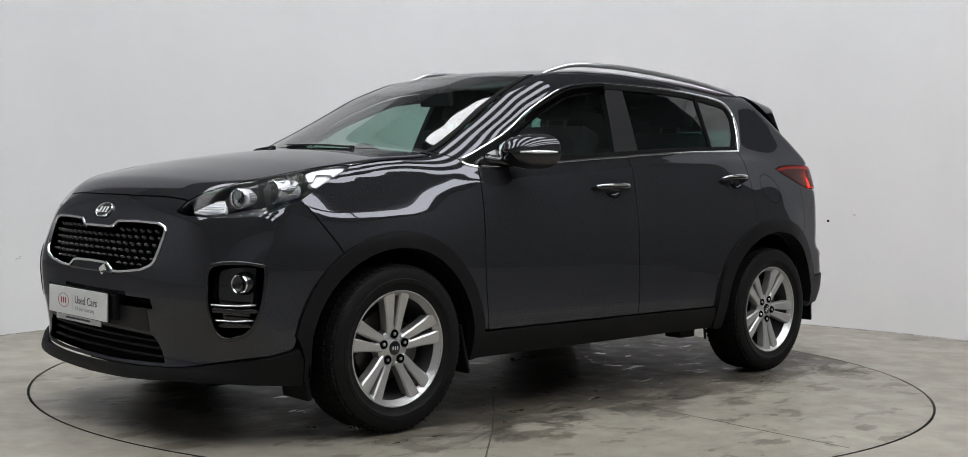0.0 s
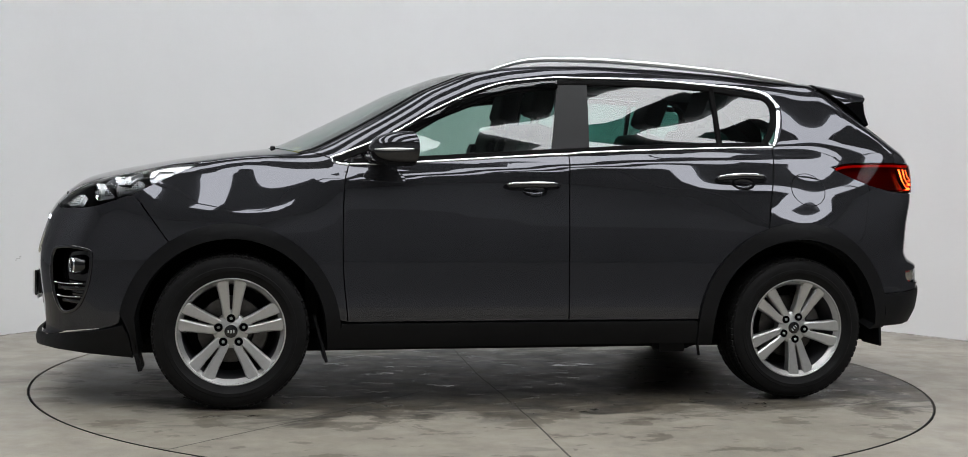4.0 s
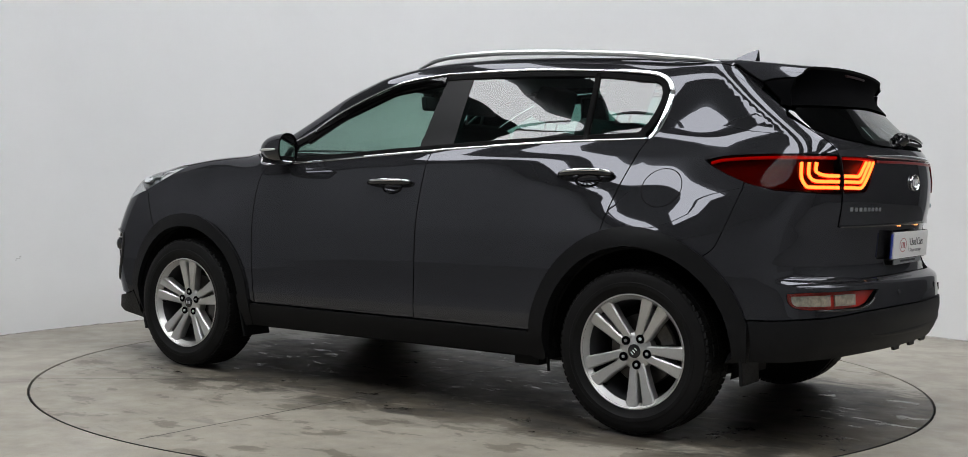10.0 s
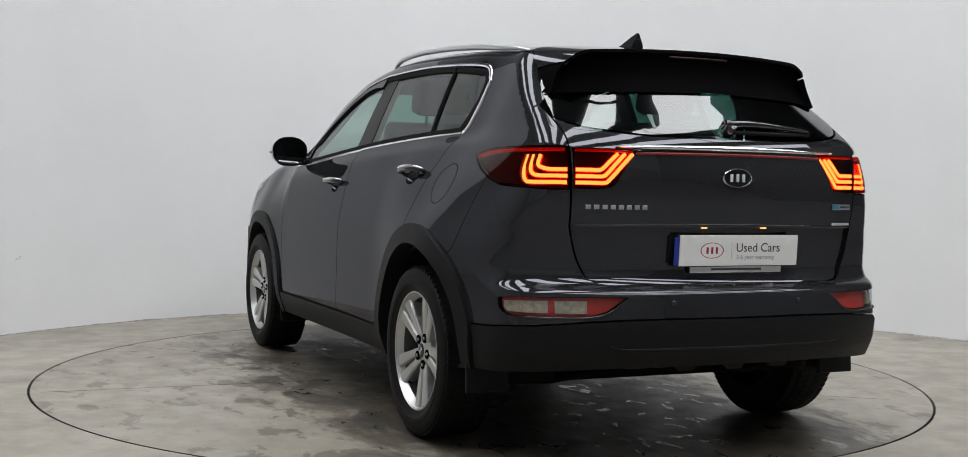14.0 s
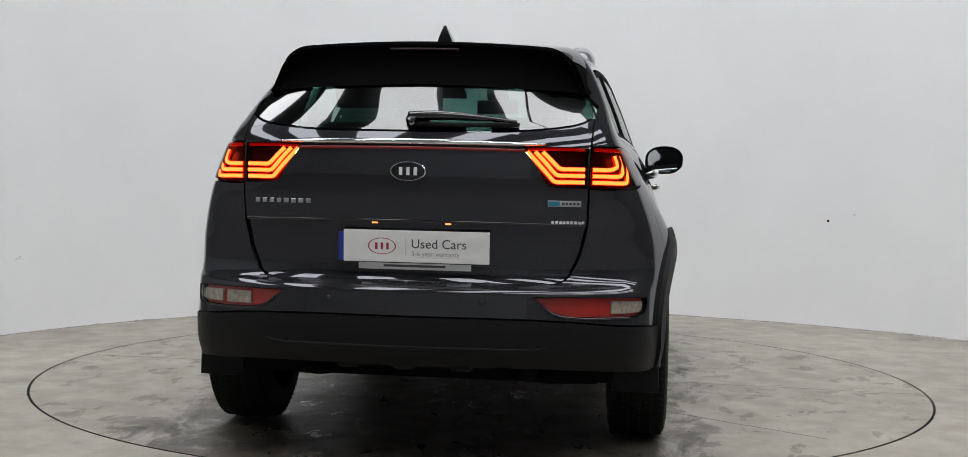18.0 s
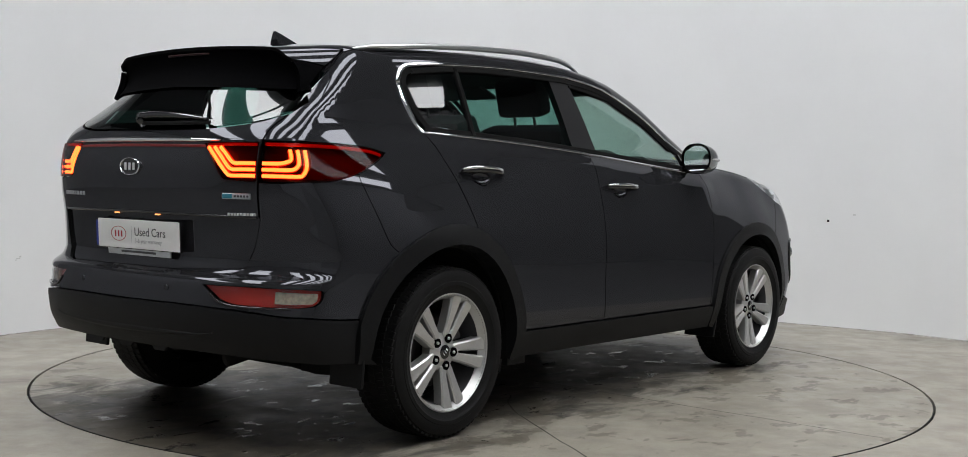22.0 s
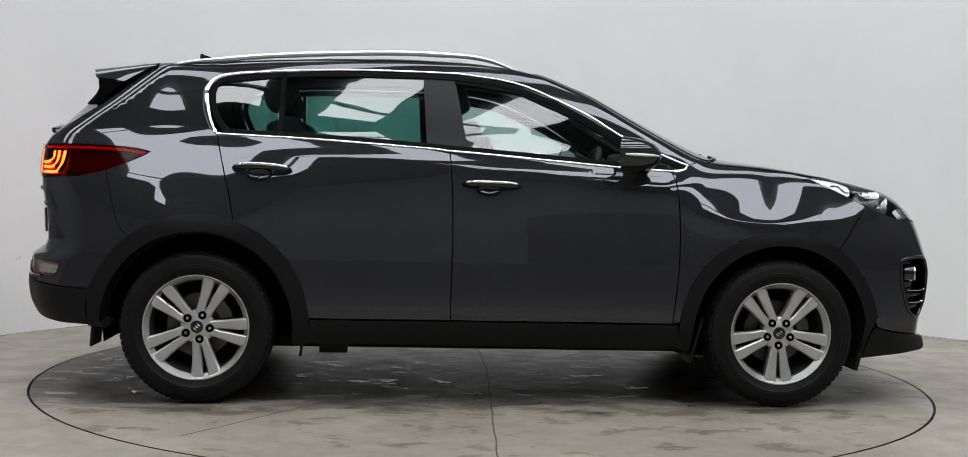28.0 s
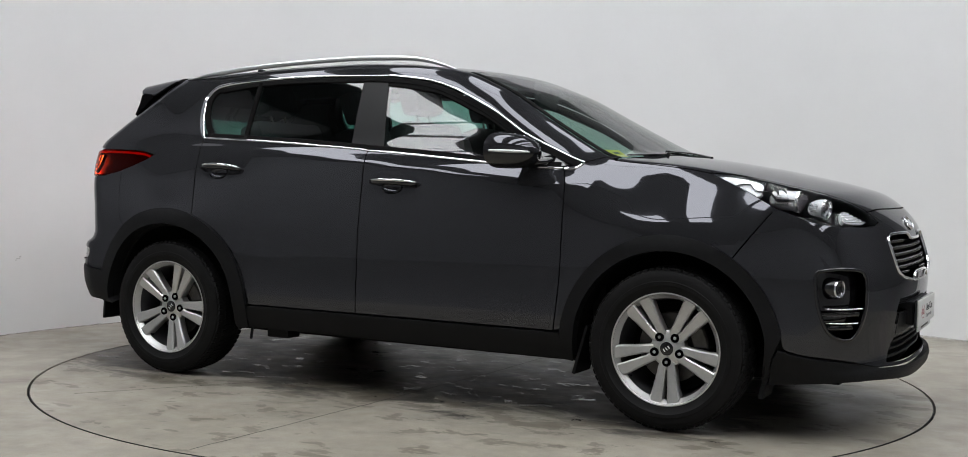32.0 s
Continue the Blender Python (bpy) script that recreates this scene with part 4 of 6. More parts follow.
# ---- wheels ----
def make_wheel():
    wheel = empty("wheel", "road wheel with silver five-twin-spoke alloy rim", "wheel", parent=car)
    w = 0.11
    prof = [(0.215, w - 0.235), (0.236, w - 0.232), (0.262, w - 0.228), (0.3, w - 0.226), (0.325, w - 0.215), (0.336, w - 0.195), (0.3395, w - 0.16), (0.341, w - 0.11), (0.3395, w - 0.06), (0.336, w - 0.025),
            (0.325, w - 0.006), (0.312, w + 0.0), (0.3, w + 0.002), (0.285, w + 0.003), (0.283, w + 0.005), (0.268, w + 0.004), (0.266, w + 0.002), (0.25, w - 0.004), (0.238, w - 0.01), (0.228, w - 0.012)]
    part("tyre", lathe(prof, 96), RUBBER, wheel, "black road tyre", True, sharp=30)
    treads = bmesh.new()
    for k in range(72):
        a = 2 * math.pi * k / 72
        for row, (y, wd) in enumerate(((w - 0.028, 0.03), (w - 0.072, 0.034), (w - 0.115, 0.034), (w - 0.158, 0.034), (w - 0.2, 0.03))):
            block(0.024, wd, 0.012, 0.002, bm=treads, segments=1, turn=pose(0, 0, 0, 0, -math.degrees(a) + 90 + 2.5 * (row % 2)) @ pose(0, y, 0.3362 - (0.0045 if row in (0, 4) else 0), 0, 0, 12 if row % 2 else -12))
    part("tread", treads, RUBBER, wheel)
    rim = part("rim", lathe([(0.211, w - 0.04), (0.214, w - 0.033), (0.222, w - 0.026), (0.226, w - 0.015), (0.232, w - 0.008), (0.2365, w - 0.009), (0.237, w - 0.018), (0.228, w - 0.03)], 96), ALLOY, wheel, "silver painted alloy rim", True, sharp=40)
    part("rim_barrel", lathe([(0.18, w - 0.2), (0.2, w - 0.16), (0.206, w - 0.07), (0.213, w - 0.036)], 64), LAMP_DARK, rim, "dark inner barrel of the rim", True)
    for k in range(5):
        a = 90 + 72 * k
        for s in (-1, 1):
            out = [(0.05, 0.0), (0.088, 0.0), (0.093, 0.0032 * s), (0.1, 0.0045 * s), (0.15, 0.0075 * s), (0.2, 0.0105 * s), (0.232, 0.012 * s), (0.235, 0.043 * s), (0.224, 0.059 * s), (0.207, 0.066 * s), (0.15, 0.0515 * s), (0.1, 0.041 * s), (0.075, 0.037 * s), (0.05, 0.03 * s)]
            bm = prism(out, w - 0.075, w - 0.03, 0.006)
            for v in bm.verts:
                r = math.hypot(v.co.x, v.co.z)
                v.co.y += -0.012 * max(0, (0.14 - r) / 0.09) + 0.013 * max(0, (r - 0.14) / 0.09) - 7.0 * max(0, abs(v.co.z) - 0.036) ** 2
            part("spoke", bm, ALLOY, rim, smooth=True, sharp=25, place=pose(0, 0, 0, 0, -a, 0))
    part("hub", lathe([(0.001, w - 0.035), (0.028, w - 0.036), (0.036, w - 0.041), (0.06, w - 0.044), (0.075, w - 0.052), (0.078, w - 0.09)], 40), ALLOY, rim, smooth=True)
    part("centre_cap", lathe([(0.001, w - 0.0325), (0.022, w - 0.0332), (0.0285, w - 0.0355), (0.0308, w - 0.046)], 32), GLOSS_BLACK, rim, "black centre cap with a pale mark", True)
    for x in (-0.012, 0.0, 0.012):
        part("cap_mark", block(0.0045, 0.0012, 0.014, 0), LENS_WHITE, rim, place=pose(x, w - 0.0325, 0))
    for k in range(5):
        a = math.radians(90 + 72 * k)
        at = (0.057 * math.cos(a), 0, 0.057 * math.sin(a))
        part("nut_well", lathe([(0.001, w - 0.039), (0.0135, w - 0.039), (0.0165, w - 0.0365), (0.0185, w - 0.0365), (0.0195, w - 0.05)], 20), MATT_BLACK, rim, place=pose(*at))
        part("wheel_nut", lathe([(0.0005, w - 0.0325), (0.005, w - 0.033), (0.0072, w - 0.0355), (0.0075, w - 0.05)], 6), SATIN, rim, "silver wheel nut", place=pose(*at))
    part("brake_disc", lathe([(0.06, w - 0.115), (0.145, w - 0.115), (0.148, w - 0.12), (0.148, w - 0.14), (0.06, w - 0.14)], 64), STEEL, wheel, "worn steel brake disc", True)
    cal = prism(arc(0, 0, 0.165, 150, 215, 10) + arc(0, 0, 0.095, 215, 150, 10), w - 0.16, w - 0.085, 0.008)
    part("brake_caliper", cal, STEEL, wheel, "grey brake caliper")
    part("drum_back", lathe([(0.001, w - 0.16), (0.19, w - 0.162), (0.2, w - 0.2)], 48), DARK, wheel, smooth=True)
    part("valve", lathe([(0.0005, 0.02), (0.004, 0.02), (0.004, 0.0)], 10), GLOSS_BLACK, wheel, place=pose(0.2, w - 0.05, -0.012, 20))
    return wheel


PITCH = 0.206
wheel = make_wheel()
for x, s, spin in ((FRONT_X, 1, 0), (REAR_X, 1, 46), (FRONT_X, -1, 36), (REAR_X, -1, 48)):
    z = 0.3445 + x * math.sin(radians(PITCH))
    y = 0.802 if x > 0 else 0.808
    m = pose(x, y, z, 0, spin, 0) if s > 0 else pose(x, -y, z, 0, 0, 180) @ pose(0, 0, 0, 0, spin, 0)
    if x > 0 and s > 0:
        wheel.matrix_local = m
    else:
        copy_thing(wheel, m)

# ---- what hides behind the skin: wheel housings, underbody, inner walls ----
def sheet(name, verts, faces, mat, parent, label="", smooth=True):
    return mesh_object(name, verts, faces, mat, parent, label, smooth=smooth)


for x, s in ((FRONT_X, 1), (FRONT_X, -1), (REAR_X, 1), (REAR_X, -1)):
    r = 0.409 if x > 0 else 0.42
    verts, faces = [], []
    angs = np.radians(np.linspace(-11, 191, 42))
    for a in angs:
        verts += [(x + r * math.cos(a), s * y, HUB_Z + r * math.sin(a)) for y in (0.5, 0.865)]
    verts.append((x, s * 0.5, HUB_Z))
    for i in range(len(angs) - 1):
        faces += [(2 * i, 2 * i + 1, 2 * i + 3, 2 * i + 2), (2 * i, 2 * i + 2, len(verts) - 1)]
    sheet("wheel_housing", verts, faces, DARK, car)
bm = block(3.1, 1.3, 0.06, 0.01, at=(0.0, 0, 0.255))
block(0.7, 1.0, 0.06, 0.01, at=(1.62, 0, 0.235), bm=bm)
block(0.5, 1.1, 0.1, 0.02, at=(-1.72, 0, 0.40), bm=bm)
part("underbody", bm, DARK, car, "black underbody tray")
block_bm = block(0.06, 1.5, 0.72, 0.01, at=(0.98, 0, 0.7))
part("firewall", block_bm, DARK, car)
bm = block(0.2, 1.2, 0.45, 0.02, at=(1.93, 0, 0.58))
part("front_crash_beam", bm, DARK, car)
bm = block(0.2, 1.1, 0.4, 0.02, at=(-1.95, 0, 0.62))
part("rear_inner_panel", bm, DARK, car)
panel("door_card", loop(trace(chart_side, belt(0.86, -1.2, -0.01)), trace(chart_side, [(-1.2, 1.19), (-1.1, 0.8), (-0.84, 0.5), (-0.82, 0.36)]), trace(chart_side, [(-0.82, 0.36), (0.86, 0.36)]), trace(chart_side, [(0.86, 0.36), (0.86, 1.07)])), chart_round, TRIM, car, out=-0.075, lip=-0.03, mirror=True)
panel("boot_side_trim", loop(trace(chart_side, [(-1.22, 1.2), (-1.75, 1.15)]), trace(chart_side, [(-1.75, 1.15), (-1.75, 0.85)]), trace(chart_side, [(-1.75, 0.85), (-1.18, 0.86)]), trace(chart_side, [(-1.18, 0.86), (-1.22, 1.2)])), chart_round, TRIM, car, out=-0.07, lip=0, mirror=True)
panel("roof_lining", both(np.vstack([trace(chart_top, [(0.22, 0.0), (0.2, 0.5)]), trace(chart_top, [(0.2, 0.5), (-0.6, 0.56), (-1.6, 0.53)]), trace(chart_top, [(-1.6, 0.53), (-1.62, 0.0)])])), chart_round, LINING, car, out=-0.045, lip=-0.03, res=0.08)
panel("inner_d_pillar_trim", loop(trace(chart_side, [(-1.37, 1.24), (-1.39, 1.42), (-1.33, 1.5)]), trace(chart_side, [(-1.33, 1.5), (-1.55, 1.5)]), trace(chart_side, [(-1.55, 1.5), (-1.8, 1.3), (-1.9, 1.16)]), trace(chart_side, [(-1.9, 1.16), (-1.37, 1.24)])), chart_round, TRIM, car, out=-0.05, lip=0, mirror=True)
panel("front_arch_filler", loop(trace(chart_side, [(0.9, 1.06), (1.7, 0.98)]), trace(chart_side, [(1.7, 0.98), (1.72, 0.55)]), rim_arc(FRONT_X, 0.41, 30, 165), trace(chart_side, [(0.93, 0.45), (0.9, 1.06)])), chart_side, DARK, car, out=-0.05, lip=0, mirror=True)
panel("rear_arch_filler", loop(trace(chart_side, [(-1.0, 1.0), (-1.75, 0.98)]), trace(chart_side, [(-1.75, 0.98), (-1.8, 0.5)]), rim_arc(REAR_X, 0.41, 160, 20), trace(chart_side, [(-0.93, 0.45), (-1.0, 1.0)])), chart_side, DARK, car, out=-0.05, lip=0, mirror=True)
panel("cowl_panel", both(np.vstack([trace(chart_top, [(1.21, 0.0), (1.18, 0.3), (1.11, 0.58), (1.05, 0.70)]), trace(chart_top, [(1.0, 0.70), (1.06, 0.54), (1.1, 0.28), (1.12, 0.0)])])), chart_top, PLASTIC, car, out=-0.018, lip=0)
panel("windscreen_shade_band", both(np.vstack([trace(chart_top, [(0.236, 0.0), (0.226, 0.3), (0.202, 0.533)]), trace(chart_top, [(0.202, 0.533), (0.235, 0.53)]), trace(chart_top, [(0.235, 0.53), (0.255, 0.3), (0.265, 0.0)])])), chart_top, GLOSS_BLACK, car, out=-0.008, lip=0)
for k, sgn in ((1, 1), (2, -1)):
    path = trace(chart_top, [(x, sgn * (y - 0.022)) for x, y in SCREEN_SIDE])
    strip("screen_edge_trim", path, SEAL_BLACK, car, 0.028, 0.002)


def pocket(name, outline, chart, depth, mat, parent, mirror=True, res=0.03):
    return panel(name, outline, chart, mat, parent, out=-depth, lip=-(depth - 0.004), gap=0.001, res=res, mirror=mirror)


# ---- front: grille, lamps, plate ----
pocket("grille_back", grille_loop, chart_nose, 0.045, MATT_BLACK, car, mirror=False)
strip("grille_surround", grille_loop, CHROME, car, 0.0115, 0.007, closed=True, label="chrome grille surround")
flat = FLAT[chart_nose](grille_loop)
inner = inset(flat, 0.017)
studs_v, studs_f = [], []
grid = [(u, v) for j, v in enumerate(np.arange(0.655, 0.86, 0.0275)) for u in np.arange(-0.56 + (j % 2) * 0.024, 0.56, 0.048)]
grid = np.array(grid)
grid = grid[inside(grid, inner)]
at = lift(chart_nose, grid)
nn = slope(at)
for p, n3 in zip(at, nn):
    side = np.cross((0, 0, 1.0), n3)
    side /= np.linalg.norm(side)
    up = np.cross(n3, side)
    k = len(studs_v)
    c = p - n3 * 0.03
    for w, h, d in ((0.0135, 0.009, 0.0), (0.0115, 0.0072, 0.008), (0.005, 0.0034, 0.014)):
        studs_v += [c + side * w * math.cos(q) + up * h * math.sin(q) + n3 * d + up * 0.004 * d / 0.018 for q in np.linspace(0, 2 * math.pi, 8, endpoint=False)]
    for lv in (0, 8):
        studs_f += [(k + lv + i, k + lv + (i + 1) % 8, k + lv + 8 + (i + 1) % 8, k + lv + 8 + i) for i in range(8)]
    studs_f.append(tuple(range(k + 16, k + 24)))
tagged(sheet("grille_mesh", studs_v, studs_f, GLOSS_BLACK, car, "gloss black studded grille mesh"), kind="stuff")
for bar in (0.0,):
    strip("grille_lower_trim", lift(chart_front, spline([(-0.2, 0.645), (0.0, 0.643), (0.2, 0.645)])), GLOSS_BLACK, car, 0.01, 0.004)

for sgn, fl in ((1, fog_loop), (-1, fog_loop * (1, -1, 1))):
    back = pocket("fog_lamp_pocket", fl, chart_nose, 0.05, GLOSS_BLACK, car, mirror=False)[0]
    strip("fog_pocket_bezel", fl, GLOSS_BLACK, car, 0.014, 0.007, closed=True)
    for z, x0, x1 in ((0.556, 1.962, 2.09), (0.498, 1.97, 2.077)):
        path = trace(chart_side, [(x0, z), ((x0 + x1) / 2, z - 0.002), (x1, z)]) * (1, sgn, 1)
        strip("chrome_fin", path - slope(path) * 0.012, CHROME, back, 0.0065, 0.012, label="slim chrome fin")
    for z, x0, x1 in ((0.53, 1.95, 2.092), (0.47, 1.975, 2.07)):
        path = trace(chart_side, [(x0, z), ((x0 + x1) / 2, z), (x1, z)]) * (1, sgn, 1)
        strip("pocket_slat", path - slope(path) * 0.03, GLOSS_BLACK, back, 0.02, 0.012)
    lamp = lift(chart_side, [(2.005, 0.635)])[0] * (1, sgn, 1)
    m = Matrix.Translation(lamp - slope(lamp[None])[0] * 0.03) @ pose(0, 0, 0, 0, 0, -90 + sgn * 22)
    fog = part("fog_lamp", lathe([(0.001, 0.004), (0.015, 0.006), (0.026, 0.012), (0.031, 0.018), (0.036, 0.018), (0.04, 0.012), (0.043, -0.01), (0.044, -0.025)], 32), GLOSS_BLACK, car, "round fog lamp", True, m)
    part("fog_lamp_ring", lathe([(0.0305, 0.014), (0.0315, 0.022), (0.0335, 0.024), (0.0355, 0.0215), (0.036, 0.016)], 32), CHROME, fog, smooth=True)
    part("fog_lamp_glass", lathe([(0.0005, 0.0205), (0.02, 0.0195), (0.031, 0.017)], 32), GLASS_CLEAR, fog, smooth=True)

pocket("upper_slot", slot_loop, chart_nose, 0.05, DARK, car, mirror=False)
pocket("lower_intake", intake_loop, chart_nose, 0.07, DARK, car, mirror=False)
for z, w in ((0.395, 0.44), (0.367, 0.455), (0.338, 0.47)):
    path = lift(chart_front, spline([(-w, z), (-w / 2, z), (0, z), (w / 2, z), (w, z)]))
    strip("intake_bar", path - slope(path) * 0.03, PLASTIC, car, 0.012, 0.014)
panel("bumper_centre_panel", both(lift(chart_front, np.vstack([spline([(0, 0.52), (0.42, 0.52)]), spline([(0.42, 0.52), (0.425, 0.43)]), spline([(0.425, 0.43), (0, 0.435)])]))), chart_nose, SATIN_BLACK, car, out=0.0015, lip=0.002)

head_loop = loop(trace(chart_top, LIGHT_TOP), trace(chart_front, [(0.488, 0.897), (0.53, 0.885), (0.62, 0.879)]), trace(chart_side, LIGHT_LOW[::-1]))
for sgn in (1, -1):
    hl = head_loop * (1, sgn, 1)
    house = pocket("headlight", hl, chart_nose, 0.12, HEAD_INNER, car, mirror=False)[0]
    tagged(house, "clear-lensed headlight with two projectors")
    panel("headlight_lens", hl, chart_nose, LAMP_GLASS, house, out=0.001, lip=0.01)

    def deep(x, y, z, d):
        p = np.array((x, y * sgn, z))
        return p - slope(p[None])[0] * d

    def lamp_patch(name, pts, out, mat, label="", chart=chart_side):
        lp = loop(trace(chart, pts + pts[:1])) if len(pts) > 4 else loop(*[trace(chart, [pts[k], pts[(k + 1) % len(pts)]]) for k in range(len(pts))])
        return panel(name, lp * (1, sgn, 1), chart_nose, mat, house, out=out, lip=0.02, gap=0.001, res=0.015, label=label)[0]

    # two silver barrels facing ahead, each with a studded patch on its outer side
    for (x, y, z), r, long, toe in (((1.918, 0.632, 0.946), 0.037, 0.085, 16), ((1.828, 0.73, 0.973), 0.041, 0.12, 5)):
        m = pose(x, y * sgn, z, 0, 0, -90 + sgn * toe) @ pose(0, 0, 0, -5)
        eye = part("projector", lathe([(0.001, -long), (r * 0.55, -long + 0.002), (r * 0.85, -long + 0.012), (r * 0.97, -long * 0.6), (r, -long * 0.3), (r * 1.02, -0.012), (r * 1.08, -0.009), (r * 1.08, 0.0), (r * 0.98, 0.004), (r * 0.9, -0.004), (r * 0.84, -0.03)], 40), LAMP_SILVER, house, "satin silver projector barrel", True, m)
        part("projector_ring", lathe([(r * 0.86, -0.03), (r * 0.9, 0.0), (r * 0.97, 0.0055), (r * 1.06, 0.003), (r * 1.09, -0.004)], 40), CHROME, eye, "chrome projector ring", True)
        part("projector_lens", lathe([(0.0005, 0.004), (r * 0.3, 0.001), (r * 0.6, -0.009), (r * 0.8, -0.022)], 28), GLASS_CLEAR, eye, smooth=True)
        part("projector_bowl", lathe([(0.0005, -0.03), (r * 0.5, -0.026), (r * 0.87, -0.02)], 28), GLOSS_BLACK, eye, smooth=True)
        for i in range(7):
            for j in range(5):
                q = radians(-26 + 13 * j)
                rr = r * 0.985
                part("barrel_stud", block(0.003, 0.0052, 0.0058, 0.001, segments=1), LAMP_CHROME, eye, place=pose(-sgn * rr * math.cos(q), -long * (0.3 + 0.42 * i / 6), rr * math.sin(q), 0, sgn * math.degrees(q)))
    lamp_patch("side_reflector", [(1.688, 1.008), (1.684, 1.05), (1.6, 1.072), (1.5, 1.08), (1.545, 1.05), (1.61, 1.018), (1.668, 0.994)], -0.012, LENS_WHITE, "white side reflector wedge")
    tip = lamp_patch("tip_lamp", [(0.54, 0.908), (0.565, 0.932), (0.6, 0.952), (0.63, 0.955), (0.655, 0.935), (0.668, 0.908), (0.6, 0.9)], -0.03, LAMP_SILVER, "silver ribbed tip lamp", chart_front)
    for k in range(5):
        z, ya, yb = 0.908 + 0.0095 * k, 0.55 + 0.014 * k, 0.668 - 0.006 * k
        pts = lift(chart_front, [(ya, z), ((ya + yb) / 2, z + 0.001), (yb, z + 0.001)]) * (1, sgn, 1)
        tube(pts - slope(pts) * 0.022, 0.0032, LENS_WHITE, "lamp_rib", tip, sides=6)
    # satin strip standing in for the highlight along the lens's upper edge
    arcpath = trace(chart_top, [(1.5, 0.73), (1.7, 0.655), (1.85, 0.585), (1.97, 0.525)]) * (1, sgn, 1)
    strip("light_guide", arcpath - slope(arcpath) * 0.012, SATIN, house, 0.014, 0.006)


def text_part(body_text, size, mat, parent, place, name="lettering", deep=0.0006):
    cu = bpy.data.curves.new(name, "FONT")
    cu.body, cu.size, cu.extrude, cu.align_x, cu.align_y = body_text, size, deep, "LEFT", "CENTER"
    tmp = new("tmp_text", cu)
    me = bpy.data.meshes.new_from_object(tmp.evaluated_get(bpy.context.evaluated_depsgraph_get()))
    bpy.data.objects.remove(tmp)
    me.materials.clear()
    me.materials.append(mat)
    ob = new(name, me)
    ob.parent, ob.matrix_local = parent, place
    return ob


def oval(name, a, b, mat, parent, place, ring=0.0, thick=0.004, label=""):
    """An oval badge in the x-z plane, facing -y; with ring, only its rim."""
    bm = bmesh.new()
    n = 48
    def row(f, y):
        return [bm.verts.new((a * f * math.cos(2 * math.pi * i / n), y, b * f * math.sin(2 * math.pi * i / n))) for i in range(n)]
    rows = [row(1, 0), row(1, -thick * 0.7), row(0.97 if not ring else 1 - ring * 0.35, -thick)]
    if ring:
        rows += [row(1 - ring * 0.7, -thick), row(1 - ring, -thick * 0.6), row(1 - ring, 0)]
    for r0, r1 in zip(rows, rows[1:]):
        for i in range(n):
            bm.faces.new((r0[i], r0[(i + 1) % n], r1[(i + 1) % n], r1[i]))
    if not ring:
        bm.faces.new(rows[-1])
    return part(name, bm, mat, parent, label, True, place)


def badge(parent, place):
    """The maker's oval badge, kept plain: a chrome rim round a black field with three plain bars."""
    base = oval("badge", 0.061, 0.032, GLOSS_BLACK, parent, place, label="oval black badge with chrome rim")
    oval("badge_rim", 0.064, 0.0345, CHROME, base, pose(0, 0, 0), ring=0.11, thick=0.008)
    for x in (-0.026, 0.0, 0.026):
        part("badge_bar", block(0.012, 0.004, 0.028, 0.001, segments=1), LENS_WHITE, base, place=pose(x, -0.0055, 0))
    return base


def show_plate(parent, place, blue=False):
    """A white card over the number plate: plain logo shape and its lettering. It faces -y."""
    plate = part("number_plate", block(0.53, 0.012, 0.118, 0.004), GLOSS_BLACK, parent, "white dealer card on a dark plate holder", place=place)
    part("card", block(0.517, 0.006, 0.112, 0.003), PLATE_WHITE, plate, place=pose(0.006, -0.009, 0.001))
    if blue:
        part("blue_band", block(0.02, 0.004, 0.1, 0.002), BLUE_PRINT, plate, place=pose(-0.262, -0.006, -0.002))
    oval("logo_ring", 0.05, 0.029, RED_PRINT, plate, pose(-0.115, -0.012, 0.001), ring=0.08, thick=0.0006)
    for x in (-0.02, 0.0, 0.02):
        part("logo_bar", block(0.009, 0.0006, 0.024, 0), RED_PRINT, plate, place=pose(-0.115 + x, -0.0123, 0.001))
    part("card_rule", block(0.0012, 0.0006, 0.06, 0), INK_LIGHT, plate, place=pose(-0.03, -0.0123, 0))
    text_part("Used Cars", 0.046, INK, plate, pose(-0.012, -0.0124, 0.01, 90), "lettering")
    text_part("3-6 year warranty", 0.0235, INK_LIGHT, plate, pose(-0.01, -0.0124, -0.024, 90), "lettering")
    part("sub_plate", block(0.40, 0.006, 0.03, 0.002), SATIN, plate, "silver strip under the card", place=pose(0, -0.001, -0.066))
    part("sub_plate_print", block(0.22, 0.001, 0.008, 0), INK, plate, place=pose(0, -0.0046, -0.068))
    return plate


nose = lift(chart_front, [(0.0, 0.884)])[0]
tilt = math.degrees(math.atan2(slope(nose[None])[0][2], slope(nose[None])[0][0]))
badge(car, Matrix.Translation(nose) @ pose(0, 0, 0, 0, 0, 90) @ pose(0, 0, 0, -tilt))
show_plate(car, pose(2.236, -0.05, 0.507, 0, 0, 90))
part("plate_bracket", block(0.07, 0.5, 0.1, 0.01), SATIN_BLACK, car, place=pose(2.19, -0.03, 0.507))
